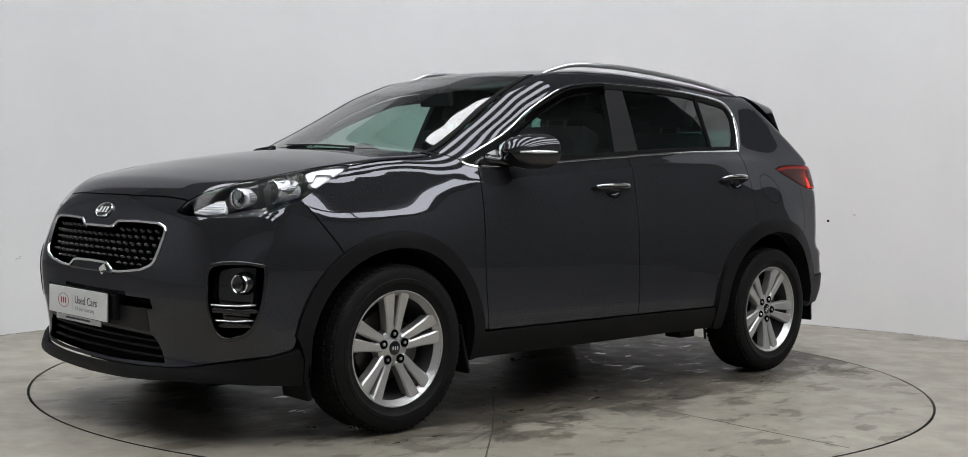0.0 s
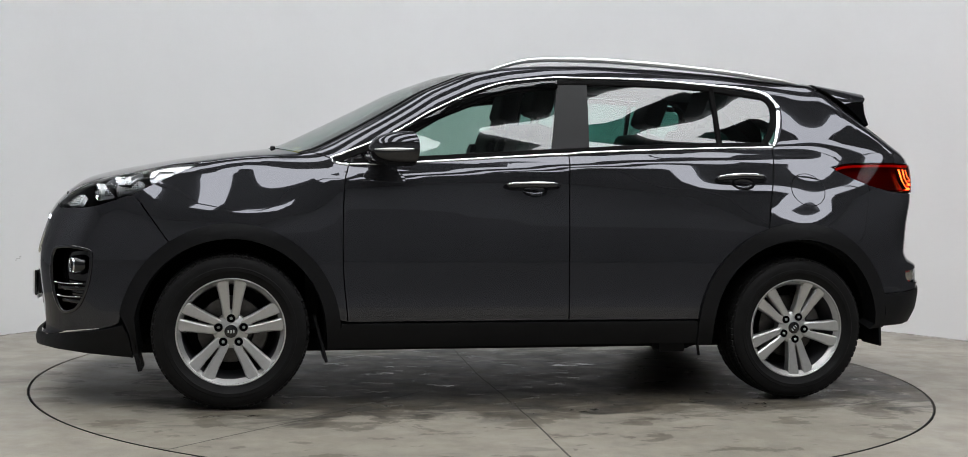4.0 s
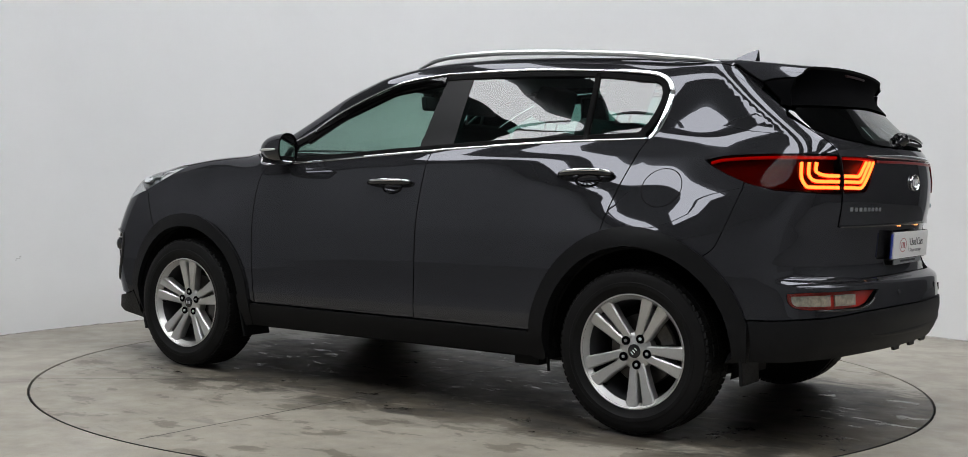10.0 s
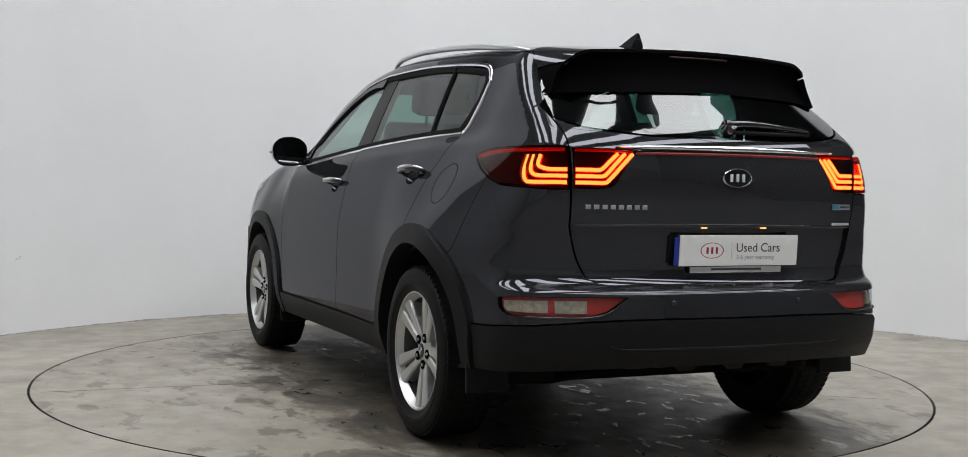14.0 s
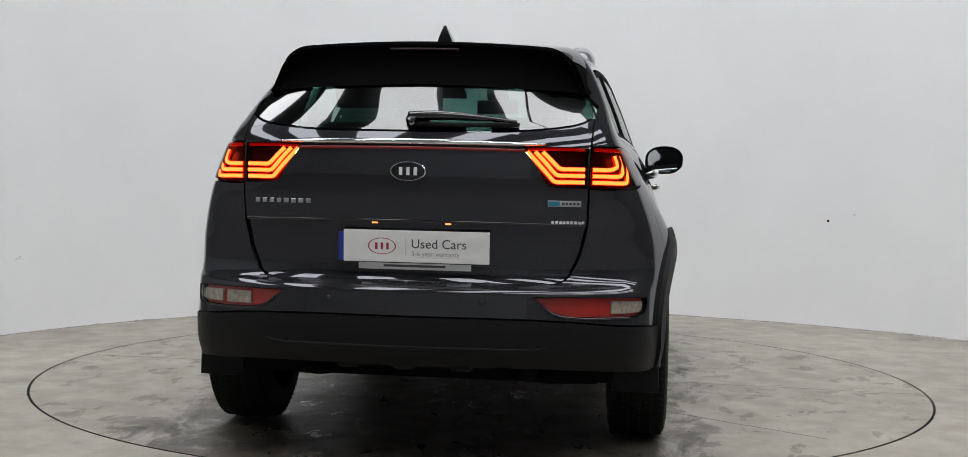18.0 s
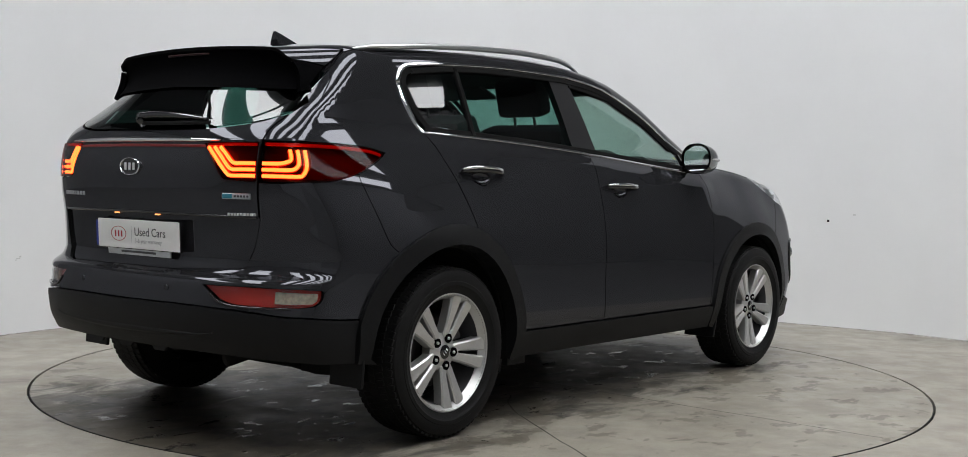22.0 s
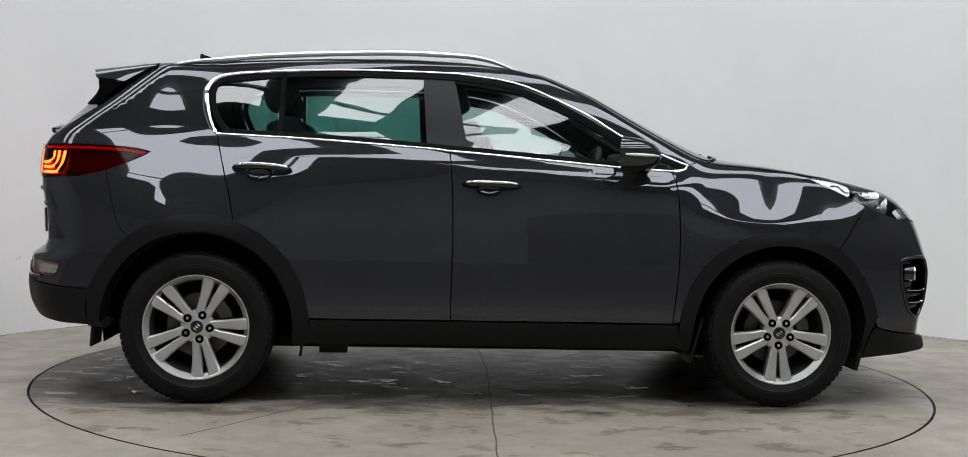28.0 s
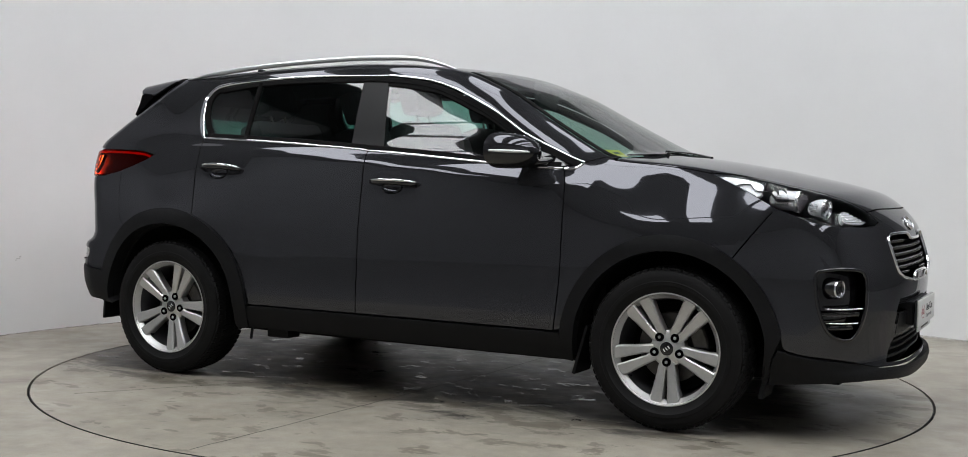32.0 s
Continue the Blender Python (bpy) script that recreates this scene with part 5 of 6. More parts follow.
hook = part("tow_eye_cover", block(0.006, 0.045, 0.03, 0.003), LENS_WHITE, car, "small silver tag under the grille", place=pose(2.212, 0.11, 0.652, 0, 10, 4) @ pose(0, 0, 0, 25))

# ---- rear: lamps, trim, badge, plate ----
for sgn in (1, -1):
    outer_l, inner_l = rear_light * (1, sgn, 1), inner_light * (1, sgn, 1)
    lamp = pocket("tail_light", outer_l, chart_tail, 0.03, RED_INNER, car, mirror=False)[0]
    tagged(lamp, "lit red tail light with glowing bent strips")
    gate_lamp = pocket("tailgate_light", inner_l, chart_tail, 0.03, RED_INNER, car, mirror=False)[0]
    tagged(gate_lamp, "lit red tailgate light with glowing bent strips")
    panel("tail_light_lens", outer_l, chart_tail, GLASS_RED, lamp, out=0.004, lip=0.012)
    panel("tailgate_light_lens", inner_l, chart_tail, GLASS_RED, gate_lamp, out=0.004, lip=0.012)

    def glow(points, parent, width, mat=TAIL_GLOW, name="light_strip"):
        path = lift(chart_tail, spline(points, 0.01)) * (1, sgn, 1)
        if mat is TAIL_GLOW:
            strip("light_strip_edge", path + slope(path) * -0.011, TAIL_EDGE, parent, width + 0.005, 0.004)
        return strip(name, path + slope(path) * -0.006, mat, parent, width, 0.004)

    def at_rear(y, z):
        p = lift(chart_rear, [(y, z)])
        return tuple(FLAT[chart_tail](p)[0])

    def at_side(x, z):
        p = lift(chart_side, [(x, z)])
        return tuple(FLAT[chart_tail](p)[0])

    # inner lamp: strips run level from the gap and bend up towards the middle
    for i, (zl, yb, yt) in enumerate(((1.066, 0.517, 0.463), (1.043, 0.508, 0.437), (1.02, 0.50, 0.410))):
        glow([at_rear(0.609, zl), at_rear(0.56, zl), at_rear(yb + 0.012, zl), at_rear(yb - 0.004, zl + 0.01), at_rear((yb + yt) / 2, (zl + 1.125) / 2 + 0.004), at_rear(yt, 1.125)], gate_lamp, 0.0125)
    # outer lamp: level from the gap, bending up round the corner
    for i, (zl, xb, xt) in enumerate(((1.066, -2.03, -2.015), (1.043, -2.01, -1.99), (1.02, -1.99, -1.962))):
        glow([at_rear(0.637, zl), at_rear(0.67, zl), at_side(xb - 0.02, zl + 0.001), at_side(xb, zl + 0.008), at_side((xb + xt) / 2 + 0.005, (zl + 1.118) / 2 - 0.008), at_side(xt, 1.118)], lamp, 0.0125)
        # added rib that blocks the strip's glow towards the front of the car
        rib = lift(chart_tail, spline([at_side(xb + 0.006, zl), at_side((xb + xt) / 2 + 0.018, (zl + 1.118) / 2 - 0.008), at_side(xt + 0.014, 1.12)], 0.01)) * (1, sgn, 1)
        strip("lamp_baffle", rib - slope(rib) * 0.012, RED_INNER, lamp, 0.004, 0.0155)
    glow([at_rear(0.64, 1.137), at_side(-1.95, 1.137), at_side(-1.8, 1.135), at_side(-1.66, 1.127), at_side(-1.6, 1.114)], lamp, 0.011, TAIL_DIM, "marker_strip")
    glow([at_rear(0.609, 1.136), at_rear(0.5, 1.136), at_rear(0.41, 1.132)], gate_lamp, 0.009, TAIL_DIM, "marker_strip")
    # bumper reflectors: red next to the plate, pale towards the corner
    rl = refl_loop * (1, sgn, 1)
    refl = pocket("bumper_lamp", rl, chart_tail, 0.022, RED_REFLECTOR, car, mirror=False)[0]
    tagged(refl, "red and clear rear bumper lamp")
    outer_y, mid_span = (0.704, (0.688, 0.578)) if sgn > 0 else (0.714, None)
    pale = loop(trace(chart_side, [(-1.968, 0.604), (-1.972, 0.575), (-1.99, 0.562)]), lift(chart_rear, spline([(0.77, 0.561), (outer_y, 0.562)])), lift(chart_rear, spline([(outer_y, 0.562), (outer_y, 0.611)])), lift(chart_rear, spline([(outer_y, 0.611), (0.76, 0.609)]))) * (1, sgn, 1)
    panel("clear_lamp", pale, chart_tail, WHITE_LENS, refl, out=-0.012, lip=0.008, res=0.02, label="pale ribbed reversing lamp")
    if mid_span:
        ya, yb = mid_span
        pale = loop(*[lift(chart_rear, spline(q)) for q in ([(ya, 0.561), (yb, 0.563)], [(yb, 0.563), (yb, 0.612)], [(yb, 0.612), (ya, 0.611)], [(ya, 0.611), (ya, 0.561)])]) * (1, sgn, 1)
        panel("clear_lamp", pale, chart_tail, WHITE_LENS, refl, out=-0.012, lip=0.008, res=0.02, label="pale ribbed reversing lamp")
    panel("bumper_lamp_lens", rl, chart_tail, GLASS_CLEAR, refl, out=-0.004, lip=0.004)
    strip("lamp_chrome_edge", lift(chart_rear, spline([(0.77, 0.548), (0.6, 0.549), (0.52, 0.562), (0.475, 0.592)])) * (1, sgn, 1), GLOSS_BLACK, refl, 0.008, 0.005)
strip("tailgate_chrome", lift(chart_rear, spline([(-0.47, 1.146), (-0.39, 1.146), (-0.2, 1.149), (0, 1.15), (0.2, 1.149), (0.39, 1.146), (0.47, 1.146)])), CHROME, car, [0.004, 0.014, 0.018, 0.02, 0.018, 0.014, 0.004], 0.011, label="slim chrome strip across the tailgate")
strip("tailgate_red_strip", lift(chart_rear, spline([(-0.4, 1.126), (-0.2, 1.128), (0, 1.129), (0.2, 1.128), (0.4, 1.126)])), TAIL_LINE, car, 0.010, 0.004)
strip("tailgate_crease", lift(chart_rear, spline([(-0.61, 0.868), (-0.3, 0.872), (0, 0.874), (0.3, 0.872), (0.61, 0.868)])), GLOSS_BLACK, car, 0.01, 0.004)
rear_em = lift(chart_rear, [(0.0, 1.047)])[0]
badge(car, Matrix.Translation(rear_em) @ pose(0, 0, 0, 0, 0, -90))
show_plate(car, pose(-2.166, -0.024, 0.784, 0, 0, -90) @ pose(0, 0, 0, 3), blue=True)
for y in (0.13, -0.13):
    p = lift(chart_rear, [(y - 0.01, 0.862)])[0]
    part("plate_lamp", block(0.012, 0.02, 0.006, 0.002), PLATE_LAMP, car, "small warm number plate lamp", place=pose(p[0] + 0.002, p[1], p[2] + 0.004))


def print_bars(name, y0, y1, z, n, high, mat, parent, gap=0.35):
    """Lettering kept as plain bars on the tailgate."""
    w = (y1 - y0) / n
    for i in range(n):
        y = y0 + (i + 0.5) * w
        p = lift(chart_rear, [(y, z)])[0]
        d = slope(p[None])[0]
        part(name, block(0.004, abs(w) * (1 - gap), high, 0.001, segments=1), mat, parent, place=Matrix.Translation(p + d * 0.001) @ pose(0, 0, 0, 0, 0, math.degrees(math.atan2(d[1], d[0]))))


print_bars("model_lettering_bar", 0.578, 0.35, 0.936, 8, 0.0155, SATIN, car, 0.36)
print_bars("dealer_lettering_bar", -0.494, -0.61, 0.879, 9, 0.010, LENS_WHITE, car, 0.25)
print_bars("eco_badge_plate", -0.48, -0.60, 0.945, 1, 0.021, SATIN, car, 0.0)
print_bars("eco_badge_print", -0.53, -0.592, 0.945, 5, 0.008, INK, car, 0.25)
print_bars("eco_badge_field", -0.484, -0.525, 0.945, 1, 0.017, TEAL_PRINT, car, 0.0)
for o in [o for o in scene.objects if o.name.startswith(("eco_badge_field", "eco_badge_print"))]:
    o.location.x -= 0.0025
for y in (-0.27, 0.27):
    p = lift(chart_rear, [(y, 0.6)])[0]
    d = slope(p[None])[0]
    part("parking_sensor", lathe([(0.0005, 0.003), (0.009, 0.003), (0.0105, 0.0015), (0.012, 0.002), (0.0125, -0.002)], 20), PAINT, car, place=Matrix.Translation(p) @ pose(0, 0, 0, 0, 0, math.degrees(math.atan2(d[1], d[0])) - 90), smooth=True)

# rear wiper
wip = lift(chart_rear, [(0.012, 1.226), (-0.1, 1.23), (-0.25, 1.222), (-0.365, 1.211)])
wip = wip + slope(wip) * 0.022
wiper = tube(spline(wip, 0.02), [0.03, 0.028, 0.019, 0.009], GLOSS_BLACK, "rear_wiper", car, "black rear wiper arm", flat=0.6)
blade = lift(chart_rear, [(0.0, 1.206), (-0.2, 1.205), (-0.375, 1.207)])
tube(spline(blade + slope(blade) * 0.012, 0.03), 0.008, RUBBER, "wiper_blade", wiper)
p = lift(chart_rear, [(0.0, 1.214)])[0]
part("wiper_pivot", lathe([(0.0005, 0.04), (0.016, 0.038), (0.02, 0.03), (0.022, -0.01)], 20), GLOSS_BLACK, wiper, place=Matrix.Translation(p) @ pose(0, 0, 0, 0, 0, 90) @ pose(0, 0, 0, 40), smooth=True)
# high brake lamp under the spoiler's edge
lamp = trace(chart_top, [(-1.905, -0.13), (-1.908, 0.0), (-1.905, 0.13)], False)
lamp = lamp - slope_open(lamp) * 0.03 + np.array((-0.022, 0, 0))
tube(lamp, 0.0045, RED_INNER, "high_brake_light", car, "dim red brake light under the spoiler")
# shark fin aerial
fin = prism([(-0.10, 0.0), (-0.108, 0.02), (-0.112, 0.06), (-0.105, 0.064), (-0.06, 0.05), (0.0, 0.025), (0.06, 0.008), (0.08, 0.0)], 0.0, 0.016, 0.0)
for v in fin.verts:
    v.co.y = (v.co.y - 0.008) * (2.6 - 2.2 * min(1, v.co.z / 0.06)) * 1.5
z0 = lift(chart_top, [(-1.4, 0.0)])[0, 2]
part("aerial_fin", fin, PAINT, car, "grey shark fin aerial on the roof", True, pose(-1.37, 0, z0 - 0.003, 0, 2))

# ---- sides: rails, mirrors, handles, flap, flaps ----
for sgn in (1, -1):
    rail_pts = [(0.115, 0.505, 0.0), (0.05, 0.515, 0.014), (-0.05, 0.53, 0.032), (-0.25, 0.545, 0.038), (-0.6, 0.55, 0.038), (-0.95, 0.55, 0.036), (-1.25, 0.545, 0.034), (-1.4, 0.535, 0.024), (-1.48, 0.525, 0.008), (-1.52, 0.52, 0.0)]
    curve = spline(rail_pts, 0.03)
    base = lift(chart_top, curve[:, :2])
    base[:, 2] += curve[:, 2] - 0.005
    base[:, 1] *= sgn
    tube(base, [0.006, 0.013, 0.015, 0.015, 0.015, 0.015, 0.015, 0.013, 0.006], SATIN, "roof_rail", car, "satin silver roof rail", sides=12, flat=0.85)

    # door mirror: rounded shell, arm, glass, indicator strip
    mirror = new("door_mirror")
    mirror.parent, mirror.matrix_local = car, pose(0.625, sgn * 0.925, 1.163, 0, 0, 0)
    tagged(mirror, "gloss dark door mirror with silver indicator strip")
    verts, faces, nu, nv = [], [], 28, 14
    for j in range(nv + 1):
        w = j / nv  # from the glass edge forward to the rounded front
        fx = -0.055 + 0.175 * w
        sc = math.sqrt(max(0.0, 1 - (w * 0.985) ** 2.6))
        for i in range(nu):
            q = 2 * math.pi * i / nu
            cy, cz = math.copysign(abs(math.cos(q)) ** 0.85, math.cos(q)), math.copysign(abs(math.sin(q)) ** 0.85, math.sin(q))
            verts.append((fx - 0.035 * cy * (1 - w), sgn * (0.105 * cy * sc - 0.02 * w), 0.079 * cz * sc - 0.008 * w))
    for j in range(nv):
        for i in range(nu):
            faces.append((j * nu + i, j * nu + (i + 1) % nu, (j + 1) * nu + (i + 1) % nu, (j + 1) * nu + i))
    faces.append(tuple(range(nv * nu, (nv + 1) * nu)))
    low = [f for f in faces if np.mean([verts[k][2] for k in f]) < -0.004]
    shell = sheet("mirror_shell", verts, [f for f in faces if f not in low], PAINT, mirror)
    sheet("mirror_lower_shell", verts, low, GLOSS_BLACK, mirror, "gloss black lower mirror shell")
    gv = [(v[0] + 0.008, v[1] * 0.95, v[2] * 0.93) for v in verts[:nu]]
    sheet("mirror_back", [tuple(v) for v in gv] + [(gv[0][0], 0, 0)], [tuple(range(nu))], GLOSS_BLACK, mirror, smooth=False)
    sheet("mirror_glass", [(v[0] - 0.004, v[1] * 0.92, v[2] * 0.9) for v in gv], [tuple(range(nu))], MIRROR, mirror, "silvered mirror glass", smooth=False)
    ind = []
    for w in np.linspace(0.12, 0.9, 12):
        sc = math.sqrt(max(0.0, 1 - (w * 0.985) ** 2.6))
        ind.append((-0.055 + 0.175 * w - 0.035 * (1 - w), sgn * (0.108 * sc - 0.02 * w), -0.003 - 0.004 * w))
    tube(ind, [0.004, 0.007, 0.007, 0.004], LENS_WHITE, "indicator_strip", mirror, "pale indicator strip", sides=8)
    tube([(0.0, -sgn * 0.05, -0.045), (0.05, -sgn * 0.10, -0.05), (0.09, -sgn * 0.14, -0.045), (0.12, -sgn * 0.175, -0.035)], [0.03, 0.034, 0.032, 0.04], GLOSS_BLACK, "mirror_arm", mirror, sides=12, flat=0.7)

    # door handles
    for door, hx, hz in ((front_door, *HANDLES[0]), (rear_door, *HANDLES[1])):
        owner = door[0 if sgn > 0 else 1]
        along = lift(chart_side, [(x, hz + 0.018 * (0 - (x - hx))) for x in np.linspace(hx + 0.13, hx - 0.13, 15)])
        nrm = slope(along)
        bow = np.sin(np.linspace(0, math.pi, 15))[:, None] ** 0.5
        path = (along + nrm * (0.006 + 0.03 * bow)) * (1, sgn, 1)
        grip = tube(path, [0.008, 0.014, 0.0145, 0.0135, 0.0135, 0.0145, 0.014, 0.008], GLOSS_BLACK, "door_handle", owner, "gloss black door handle with a chrome cap", sides=12)
        path2 = (along + nrm * (0.012 + 0.033 * bow) + np.array((0, 0, 0.006))) * (1, sgn, 1)
        tube(path2, [0.003, 0.0065, 0.007, 0.007, 0.007, 0.0065, 0.003], CHROME, "handle_chrome", grip, sides=10)
        cup = handle_cup(hx, hz) * (1, sgn, 1)
        cn = slope(cup)
        mid = cup.mean(0)
        cv = list(cup + cn * 0.001) + list(cup - cn * 0.006) + list(cup * 0.75 + mid * 0.25 - cn * 0.02) + list(cup * 0.3 + mid * 0.7 - cn * 0.026)
        cf = [(k * 28 + i, k * 28 + (i + 1) % 28, (k + 1) * 28 + (i + 1) % 28, (k + 1) * 28 + i) for k in range(3) for i in range(28)] + [tuple(range(84, 112))]
        sheet("handle_cup", cv, cf, PAINT, grip)

    # window rain deflector and pillar dividers
    dv = loop(trace(chart_side, win_top(0.56, -0.19, 0.012)), trace(chart_side, [(-0.19, 1.512), (-0.185, 1.47)]), trace(chart_side, [(-0.185, 1.468), (0.0, 1.462), (0.2, 1.405), (0.42, 1.305), (0.56, 1.24)])) * (1, sgn, 1)
    panel("window_deflector", dv * (1, sgn, 1), chart_round, DEFLECT, car, out=0.006, lip=0.008, label="smoked wind deflector over the front window") if sgn > 0 else None
for sg in (1, -1):
    path = trace(chart_side, [(-0.995, 1.21), (-0.99, 1.505)]) * (1, sg, 1)
    strip("quarter_divider", path, SEAL_BLACK, car, 0.022, 0.002, sink=0.02)
    path = trace(chart_side, [(0.69, 1.105), (0.665, 1.185)]) * (1, sg, 1)
    strip("sail_divider", path, GLOSS_BLACK, car, 0.014, 0.002, sink=0.02)
    for pts in (win_top(-1.26, 0.88, 0.02), belt(0.8, -1.27, 0.015)):
        strip("window_seal", trace(chart_side, pts) * (1, sg, 1), SEAL_BLACK, car, 0.026, -0.001, sink=0.02)
    strip("window_seal", trace(chart_side, [(-1.24, 1.226), (-1.29, 1.29), (-1.322, 1.39), (-1.3, 1.455), (-1.25, 1.48)]) * (1, sg, 1), SEAL_BLACK, car, 0.03, -0.001, sink=0.02)
    strip("window_seal", trace(chart_side, win_top(-0.19, 0.6, 0.035)) * (1, sg, 1), SEAL_BLACK, car, 0.03, -0.002, sink=0.02)
    # mud flaps behind the wheels
    for (x0, x1, z0, z1, wide, mid) in ((0.975, 0.915, 0.42, 0.2, 0.18, 0.785), (-1.785, -1.80, 0.45, 0.245, 0.17, 0.8)):
        bm = block(0.014, wide, z0 - z1, 0.006)
        part("mud_flap", bm, PLASTIC, car, "black mud flap", place=pose((x0 + x1) / 2, sg * mid, (z0 + z1) / 2, 0, math.degrees(math.atan2(x0 - x1, z0 - z1)), 0))
    part("front_air_flap", block(0.02, 0.17, 0.085, 0.006), PLASTIC, car, place=pose(1.73, sg * 0.755, 0.215, 0, 14))
    part("jack_bracket", block(0.012, 0.01, 0.07, 0.003), PLASTIC, car, place=pose(-0.875, sg * 0.80, 0.235, 0, 8))
    part("sill_underflap", block(0.13, 0.1, 0.07, 0.01), PLASTIC, car, place=pose(-0.75 if sg > 0 else -0.73, sg * 0.73, 0.25))
# fuel flap
cap = lift(chart_side, [(-1.416 + 0.088 * math.cos(q), 1.008 + 0.078 * math.sin(q)) for q in np.linspace(0, 2 * math.pi, 49)])
strip("fuel_flap_gap", cap[:-1], SEAL_BLACK, car, 0.0035, 0.0006, closed=True, label="round fuel flap seam")

# lower rear bumper: a shallow crease and the tabs of its lower edge
strip("bumper_crease", lift(chart_rear, spline([(-0.5, 0.452), (-0.44, 0.44), (-0.2, 0.436), (0, 0.435), (0.2, 0.436), (0.44, 0.44), (0.5, 0.452)])), PLASTIC, car, [0.004, 0.02, 0.022, 0.02, 0.004], 0.009)
for y in (-0.2, 0.0, 0.2):
    p = lift(chart_rear, [(y, 0.374)])[0]
    part("bumper_tab", prism([(-0.055, 0.012), (-0.03, -0.014), (0.03, -0.014), (0.055, 0.012)], -0.006, 0.006), PLASTIC, car, place=pose(p[0] + 0.004, p[1], p[2] - 0.004, 0, 0, -90))
for sg in (1, -1):
    heat = block(0.22, 0.12, 0.012, 0.004)
    part("heat_shield", heat, DARK, car, "dull dark heat shield", place=pose(-1.86, sg * 0.50, 0.345, 8 * sg, 12, 10))
    tube([(-1.5, sg * 0.62, 0.24), (-1.62, sg * 0.45, 0.25), (-1.66, sg * 0.3, 0.27)], [0.035, 0.03, 0.02], DARK, "lower_arm", car, sides=10, flat=0.6)
# underside pieces seen from behind: exhaust, axle arms
tube([(-1.85, -0.42, 0.36), (-1.95, -0.42, 0.35), (-2.05, -0.42, 0.33)], [0.03, 0.03, 0.028], DARK, "exhaust_pipe", car, "dull steel exhaust pipe", sides=16)
part("silencer", lathe([(0.001, -0.3), (0.09, -0.29), (0.1, -0.25), (0.1, 0.25), (0.09, 0.29), (0.001, 0.3)], 24), STEEL, car, "dull brown steel silencer", place=pose(-1.86, 0.0, 0.415) @ pose(0, 0, 0) , smooth=True)
for sg in (1, -1):
    tube([(-1.335, sg * 0.66, 0.28), (-1.45, sg * 0.4, 0.27), (-1.5, sg * 0.15, 0.3)], 0.03, DARK, "suspension_arm", car)
    part("arm_label", block(0.003, 0.05, 0.022, 0), PAPER, car, "small white paper tag", place=pose(-1.49, sg * 0.5 - 0.02, 0.235))
tube([(-1.335, 0.66, 0.33), (-1.335, 0, 0.34), (-1.335, -0.66, 0.33)], 0.045, DARK, "rear_axle", car)
tube([(1.335, 0.66, 0.33), (1.335, 0, 0.30), (1.335, -0.66, 0.33)], 0.045, DARK, "front_axle", car)

# front wipers at the foot of the screen
for y0, y1, x0 in ((0.32, -0.25, 1.16), (-0.32, -0.62, 1.145)):
    pts = lift(chart_top, [(x0 - 0.02, y0), (x0 - 0.03, (y0 + y1) / 2), (x0 - 0.04 - 0.1 * abs(y1), y1)])
    pts[:, 2] += 0.006
    arm = tube(spline(pts, 0.04), [0.009, 0.008, 0.005], GLOSS_BLACK, "wiper_arm", car, "black wiper arm", flat=0.6)
    part("wiper_pivot", lathe([(0.0005, 0.006), (0.011, 0.005), (0.014, -0.012)], 16), GLOSS_BLACK, arm, place=Matrix.Translation(pts[0]) @ pose(0, 0, 0, 90), smooth=True)

# ---- cabin ----
def cushion(sx, sy, sz, round_by, squash=0.0):
    bm = block(sx, sy, sz, round_by, segments=4)
    return bm


def make_seat(parent, x, y, z, back_tilt, wide):
    seat = new("seat")
    seat.parent, seat.matrix_local = parent, pose(x, y, z)
    tagged(seat, "dark cloth seat with headrest")
    part("seat_base", cushion(0.5, wide, 0.18, 0.06), CLOTH, seat, smooth=True, place=pose(0.2, 0, 0.0, 0, -6))
    back = part("seat_back", cushion(0.15, wide, 0.62, 0.06), CLOTH, seat, smooth=True, place=pose(-0.08, 0, 0.34, 0, -back_tilt))
    for s in (-1, 1):
        part("seat_bolster", cushion(0.1, 0.09, 0.5, 0.04), CLOTH, back, smooth=True, place=pose(0.06, s * (wide / 2 - 0.05), -0.03))
        tube([(-0.0, s * 0.06, 0.28), (0.0, s * 0.06, 0.4)], 0.007, STEEL, "headrest_post", back, sides=8)
    part("headrest", cushion(0.11, 0.27, 0.19, 0.05), CLOTH, back, smooth=True, place=pose(0.01, 0, 0.455))
    return seat


for y in (0.36, -0.36):
    make_seat(car, 0.02, y, 0.66, 16, 0.52)
for y in (0.42, -0.42):
    make_seat(car, -0.82, y, 0.66, 20, 0.56)
part("rear_bench_middle", cushion(0.14, 0.3, 0.5, 0.05), CLOTH, car, place=pose(-0.95, 0, 0.98, 0, -20), smooth=True)
dash = part("dashboard", block(0.46, 1.4, 0.26, 0.07, segments=4), TRIM, car, "black dashboard", True, pose(0.83, 0, 0.985, 0, 6))
part("dash_hood", block(0.2, 0.42, 0.08, 0.035, segments=3), TRIM, dash, smooth=True, place=pose(-0.12, -0.36, 0.13))
part("screen", block(0.02, 0.22, 0.11, 0.008), GLOSS_BLACK, dash, place=pose(-0.235, 0.0, 0.05))
sw = empty("steering_wheel", "black steering wheel", "", parent=car, place=pose(0.46, -0.36, 1.03, 0, -62, 0))
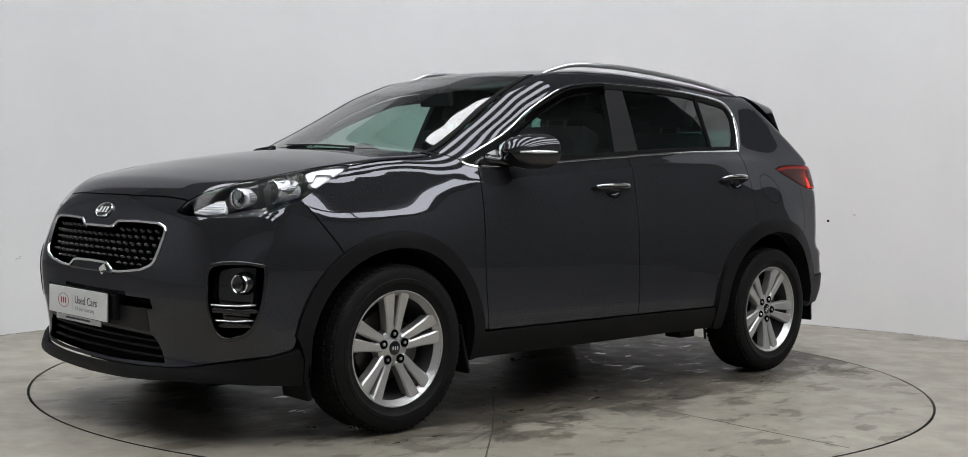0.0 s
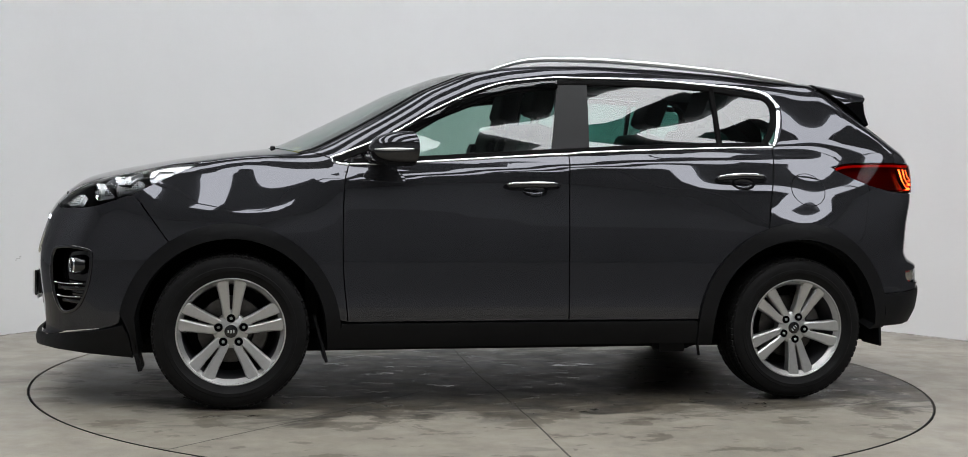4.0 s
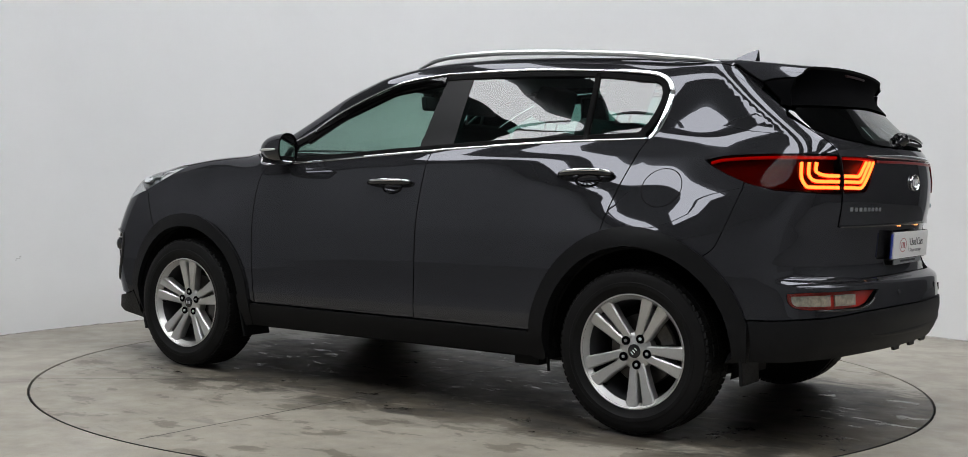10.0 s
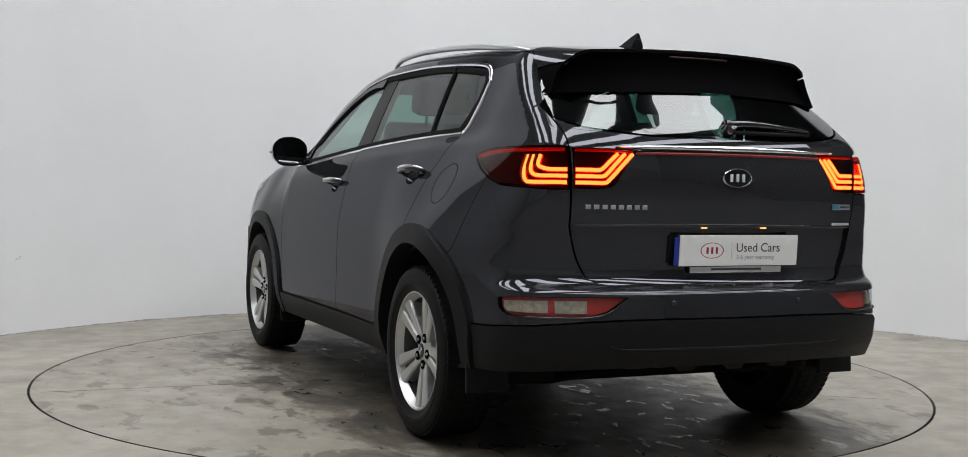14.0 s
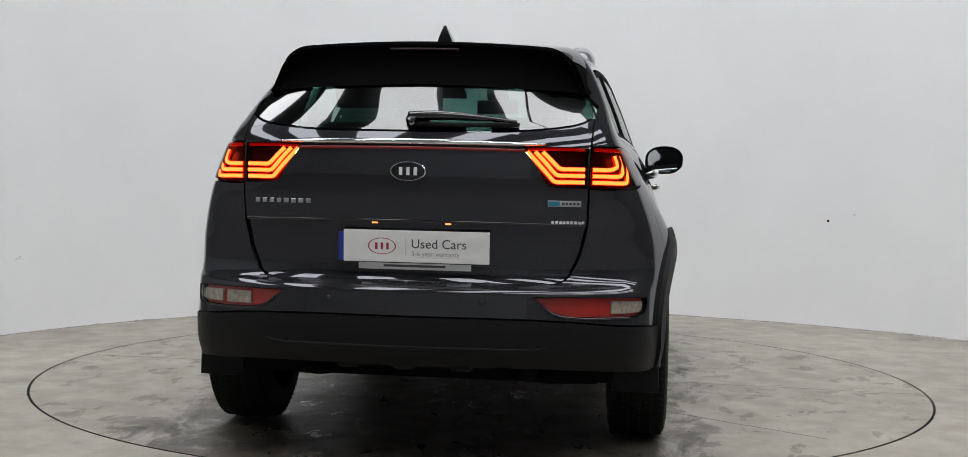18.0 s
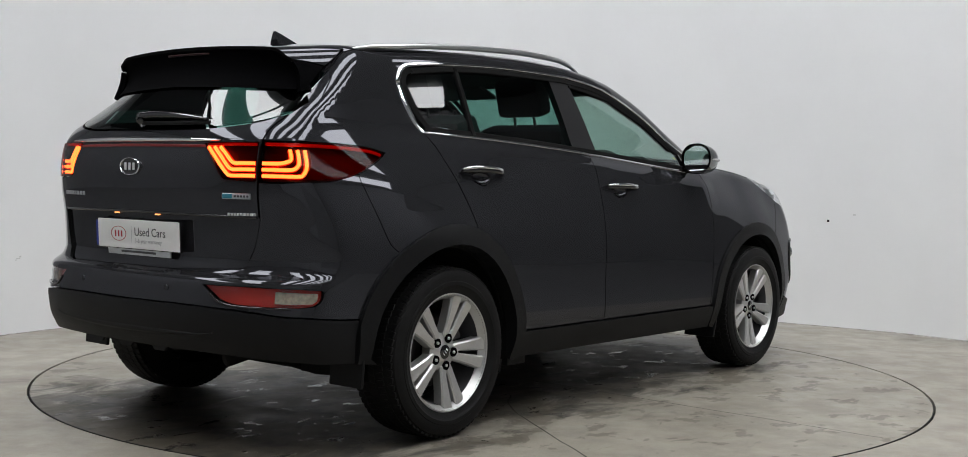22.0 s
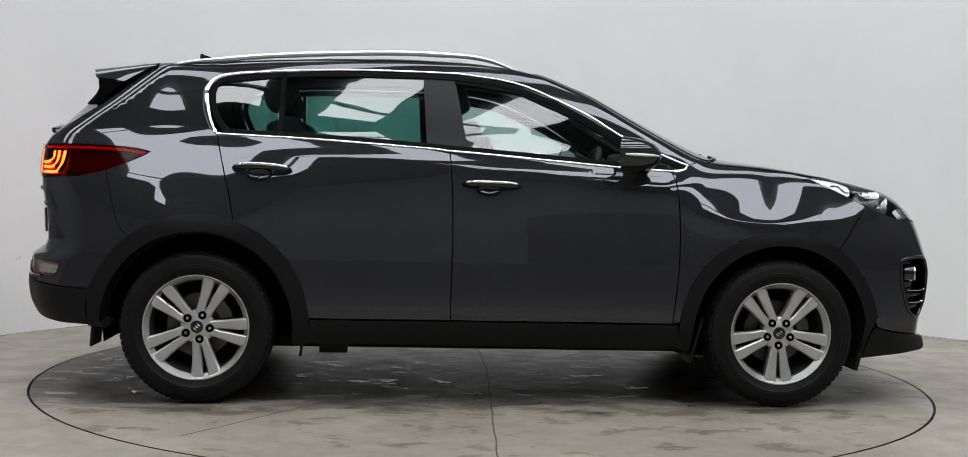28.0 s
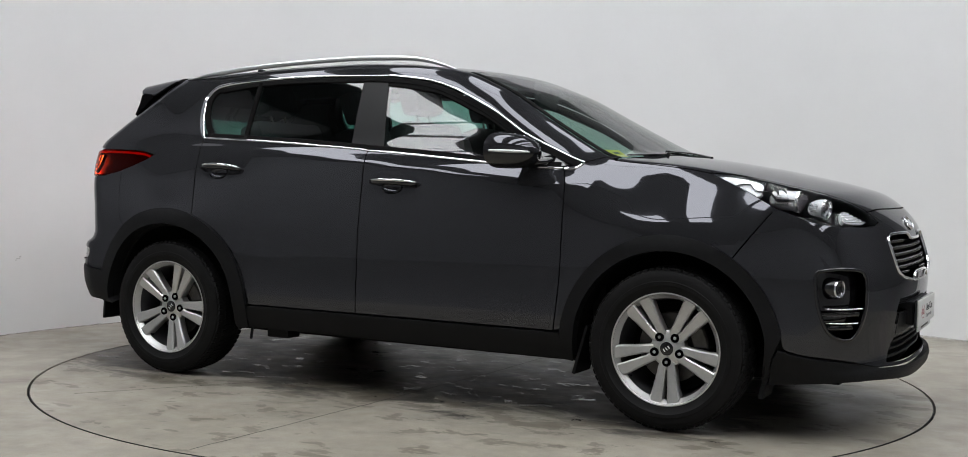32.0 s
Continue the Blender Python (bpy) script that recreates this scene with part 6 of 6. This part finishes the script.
ringp = [(0.185 * math.cos(q), 0.185 * math.sin(q), 0) for q in np.linspace(0, 2 * math.pi, 41)]
tube(ringp, 0.016, TRIM, "wheel_rim", sw, sides=10)
part("wheel_boss", block(0.13, 0.15, 0.05, 0.02), TRIM, sw)
for q in (0, 90, 180, 270):
    part("wheel_spoke", block(0.15, 0.03, 0.018, 0.006), TRIM, sw, place=pose(0, 0, 0, 0, 0, q) @ pose(0.11, 0, 0))
inner_mirror = part("cabin_mirror", block(0.035, 0.23, 0.075, 0.018, segments=3), TRIM, car, "black rear-view mirror", True, pose(0.36, 0, 1.435, 0, 8, 0))
tube([(0.37, 0, 1.46), (0.42, 0, 1.5)], 0.012, TRIM, "mirror_stem", inner_mirror).matrix_parent_inverse = inner_mirror.matrix_local.inverted()
part("sensor_pod", block(0.1, 0.12, 0.05, 0.02), TRIM, car, place=pose(0.36, 0, 1.5, 0, 26))
for y in (0.36, -0.36):
    part("sun_visor", block(0.16, 0.4, 0.02, 0.008), LINING, car, place=pose(0.2, y, 1.51, 0, 20))
part("parcel_shelf", block(0.6, 1.1, 0.03, 0.01), TRIM, car, "black parcel shelf", place=pose(-1.45, 0, 1.08))
part("boot_back_trim", block(0.04, 0.95, 0.34, 0.01), TRIM, car, place=pose(-2.02, 0, 0.95))
part("dash_paper", block(0.16, 0.24, 0.002, 0), PAPER, car, "white paper card on the dashboard", place=pose(0.87, 0.42, 1.128, 0, 6, 8))
# stickers on the glass
p = lift(chart_rear, [(0.185, 1.25)])[0]
d = slope(p[None])[0]
across = Vector((0, 1, 0))
tall = Vector(d).cross(across).normalized()
on_glass = Matrix((Vector(d), across, tall)).transposed().to_4x4()
st = part("window_sticker", block(0.002, 0.235, 0.075, 0.0), STICKER, car, "pale green dealer sticker in the rear window", place=Matrix.Translation(p - d * 0.006) @ on_glass)
for i, w in enumerate((0.19, 0.13)):
    part("sticker_print", block(0.002, w, 0.012, 0), INK, st, place=pose(0.0015, -0.008, 0.012 - 0.026 * i))
p = lift(chart_top, [(0.985, -0.60)])[0]
d = slope(p[None])[0]
up = Vector(d).to_track_quat("Z", "Y").to_matrix().to_4x4()
ys = part("windscreen_sticker", block(0.075, 0.075, 0.002, 0), YELLOW_PRINT, car, "small yellow sticker inside the windscreen", place=Matrix.Translation(p - d * 0.008) @ up)
part("sticker_print", block(0.03, 0.02, 0.002, 0), INK, ys, place=pose(0, 0, 0.002))

# ---- marks of use on wall and floor ----
def wall_spot(a_deg, z, w, h, mat, name, label):
    a = radians(a_deg)
    x, y = COVE[0] + (COVE[2] - 0.002) * math.cos(a), COVE[1] + (COVE[2] - 0.002) * math.sin(a)
    ob = part(name, block(w, 0.003, h, 0.001), mat, place=pose(x, y, z, 0, 0, a_deg - 90))
    return tagged(ob, label, "wall mark", kind="structure")


wall_spot(54.2, 0.78, 0.016, 0.016, DARK, "wall_nail", "small dark nail in the wall")
wall_spot(51.2, 0.83, 0.02, 0.012, SCUFF, "wall_smudge", "faint grey smudge on the wall")
for da, dz, w, h in ((0.0, 0.0, 0.03, 0.006), (-0.25, 0.012, 0.012, 0.01), (0.3, -0.008, 0.01, 0.006)):
    wall_spot(152.3 + da, 0.475 + dz, w, h, SCUFF, "wall_smudge", "faint grey smudge on the wall")

def motions():
    """The turntable turns at an even pace and carries the car."""
    table_rows, car_rows = [], []
    for k in range(65):
        t = k * 0.5
        turn = pose(0, 0, 0, 0, 0, 223.828 - 7.8457 * t)
        table_rows.append((t, turn))
        car_rows.append((t, turn @ pose(-0.0182, -0.0138, 0.0, 0, PITCH, 0)))
    walk(turntable, table_rows)
    walk(car, car_rows)


motions()
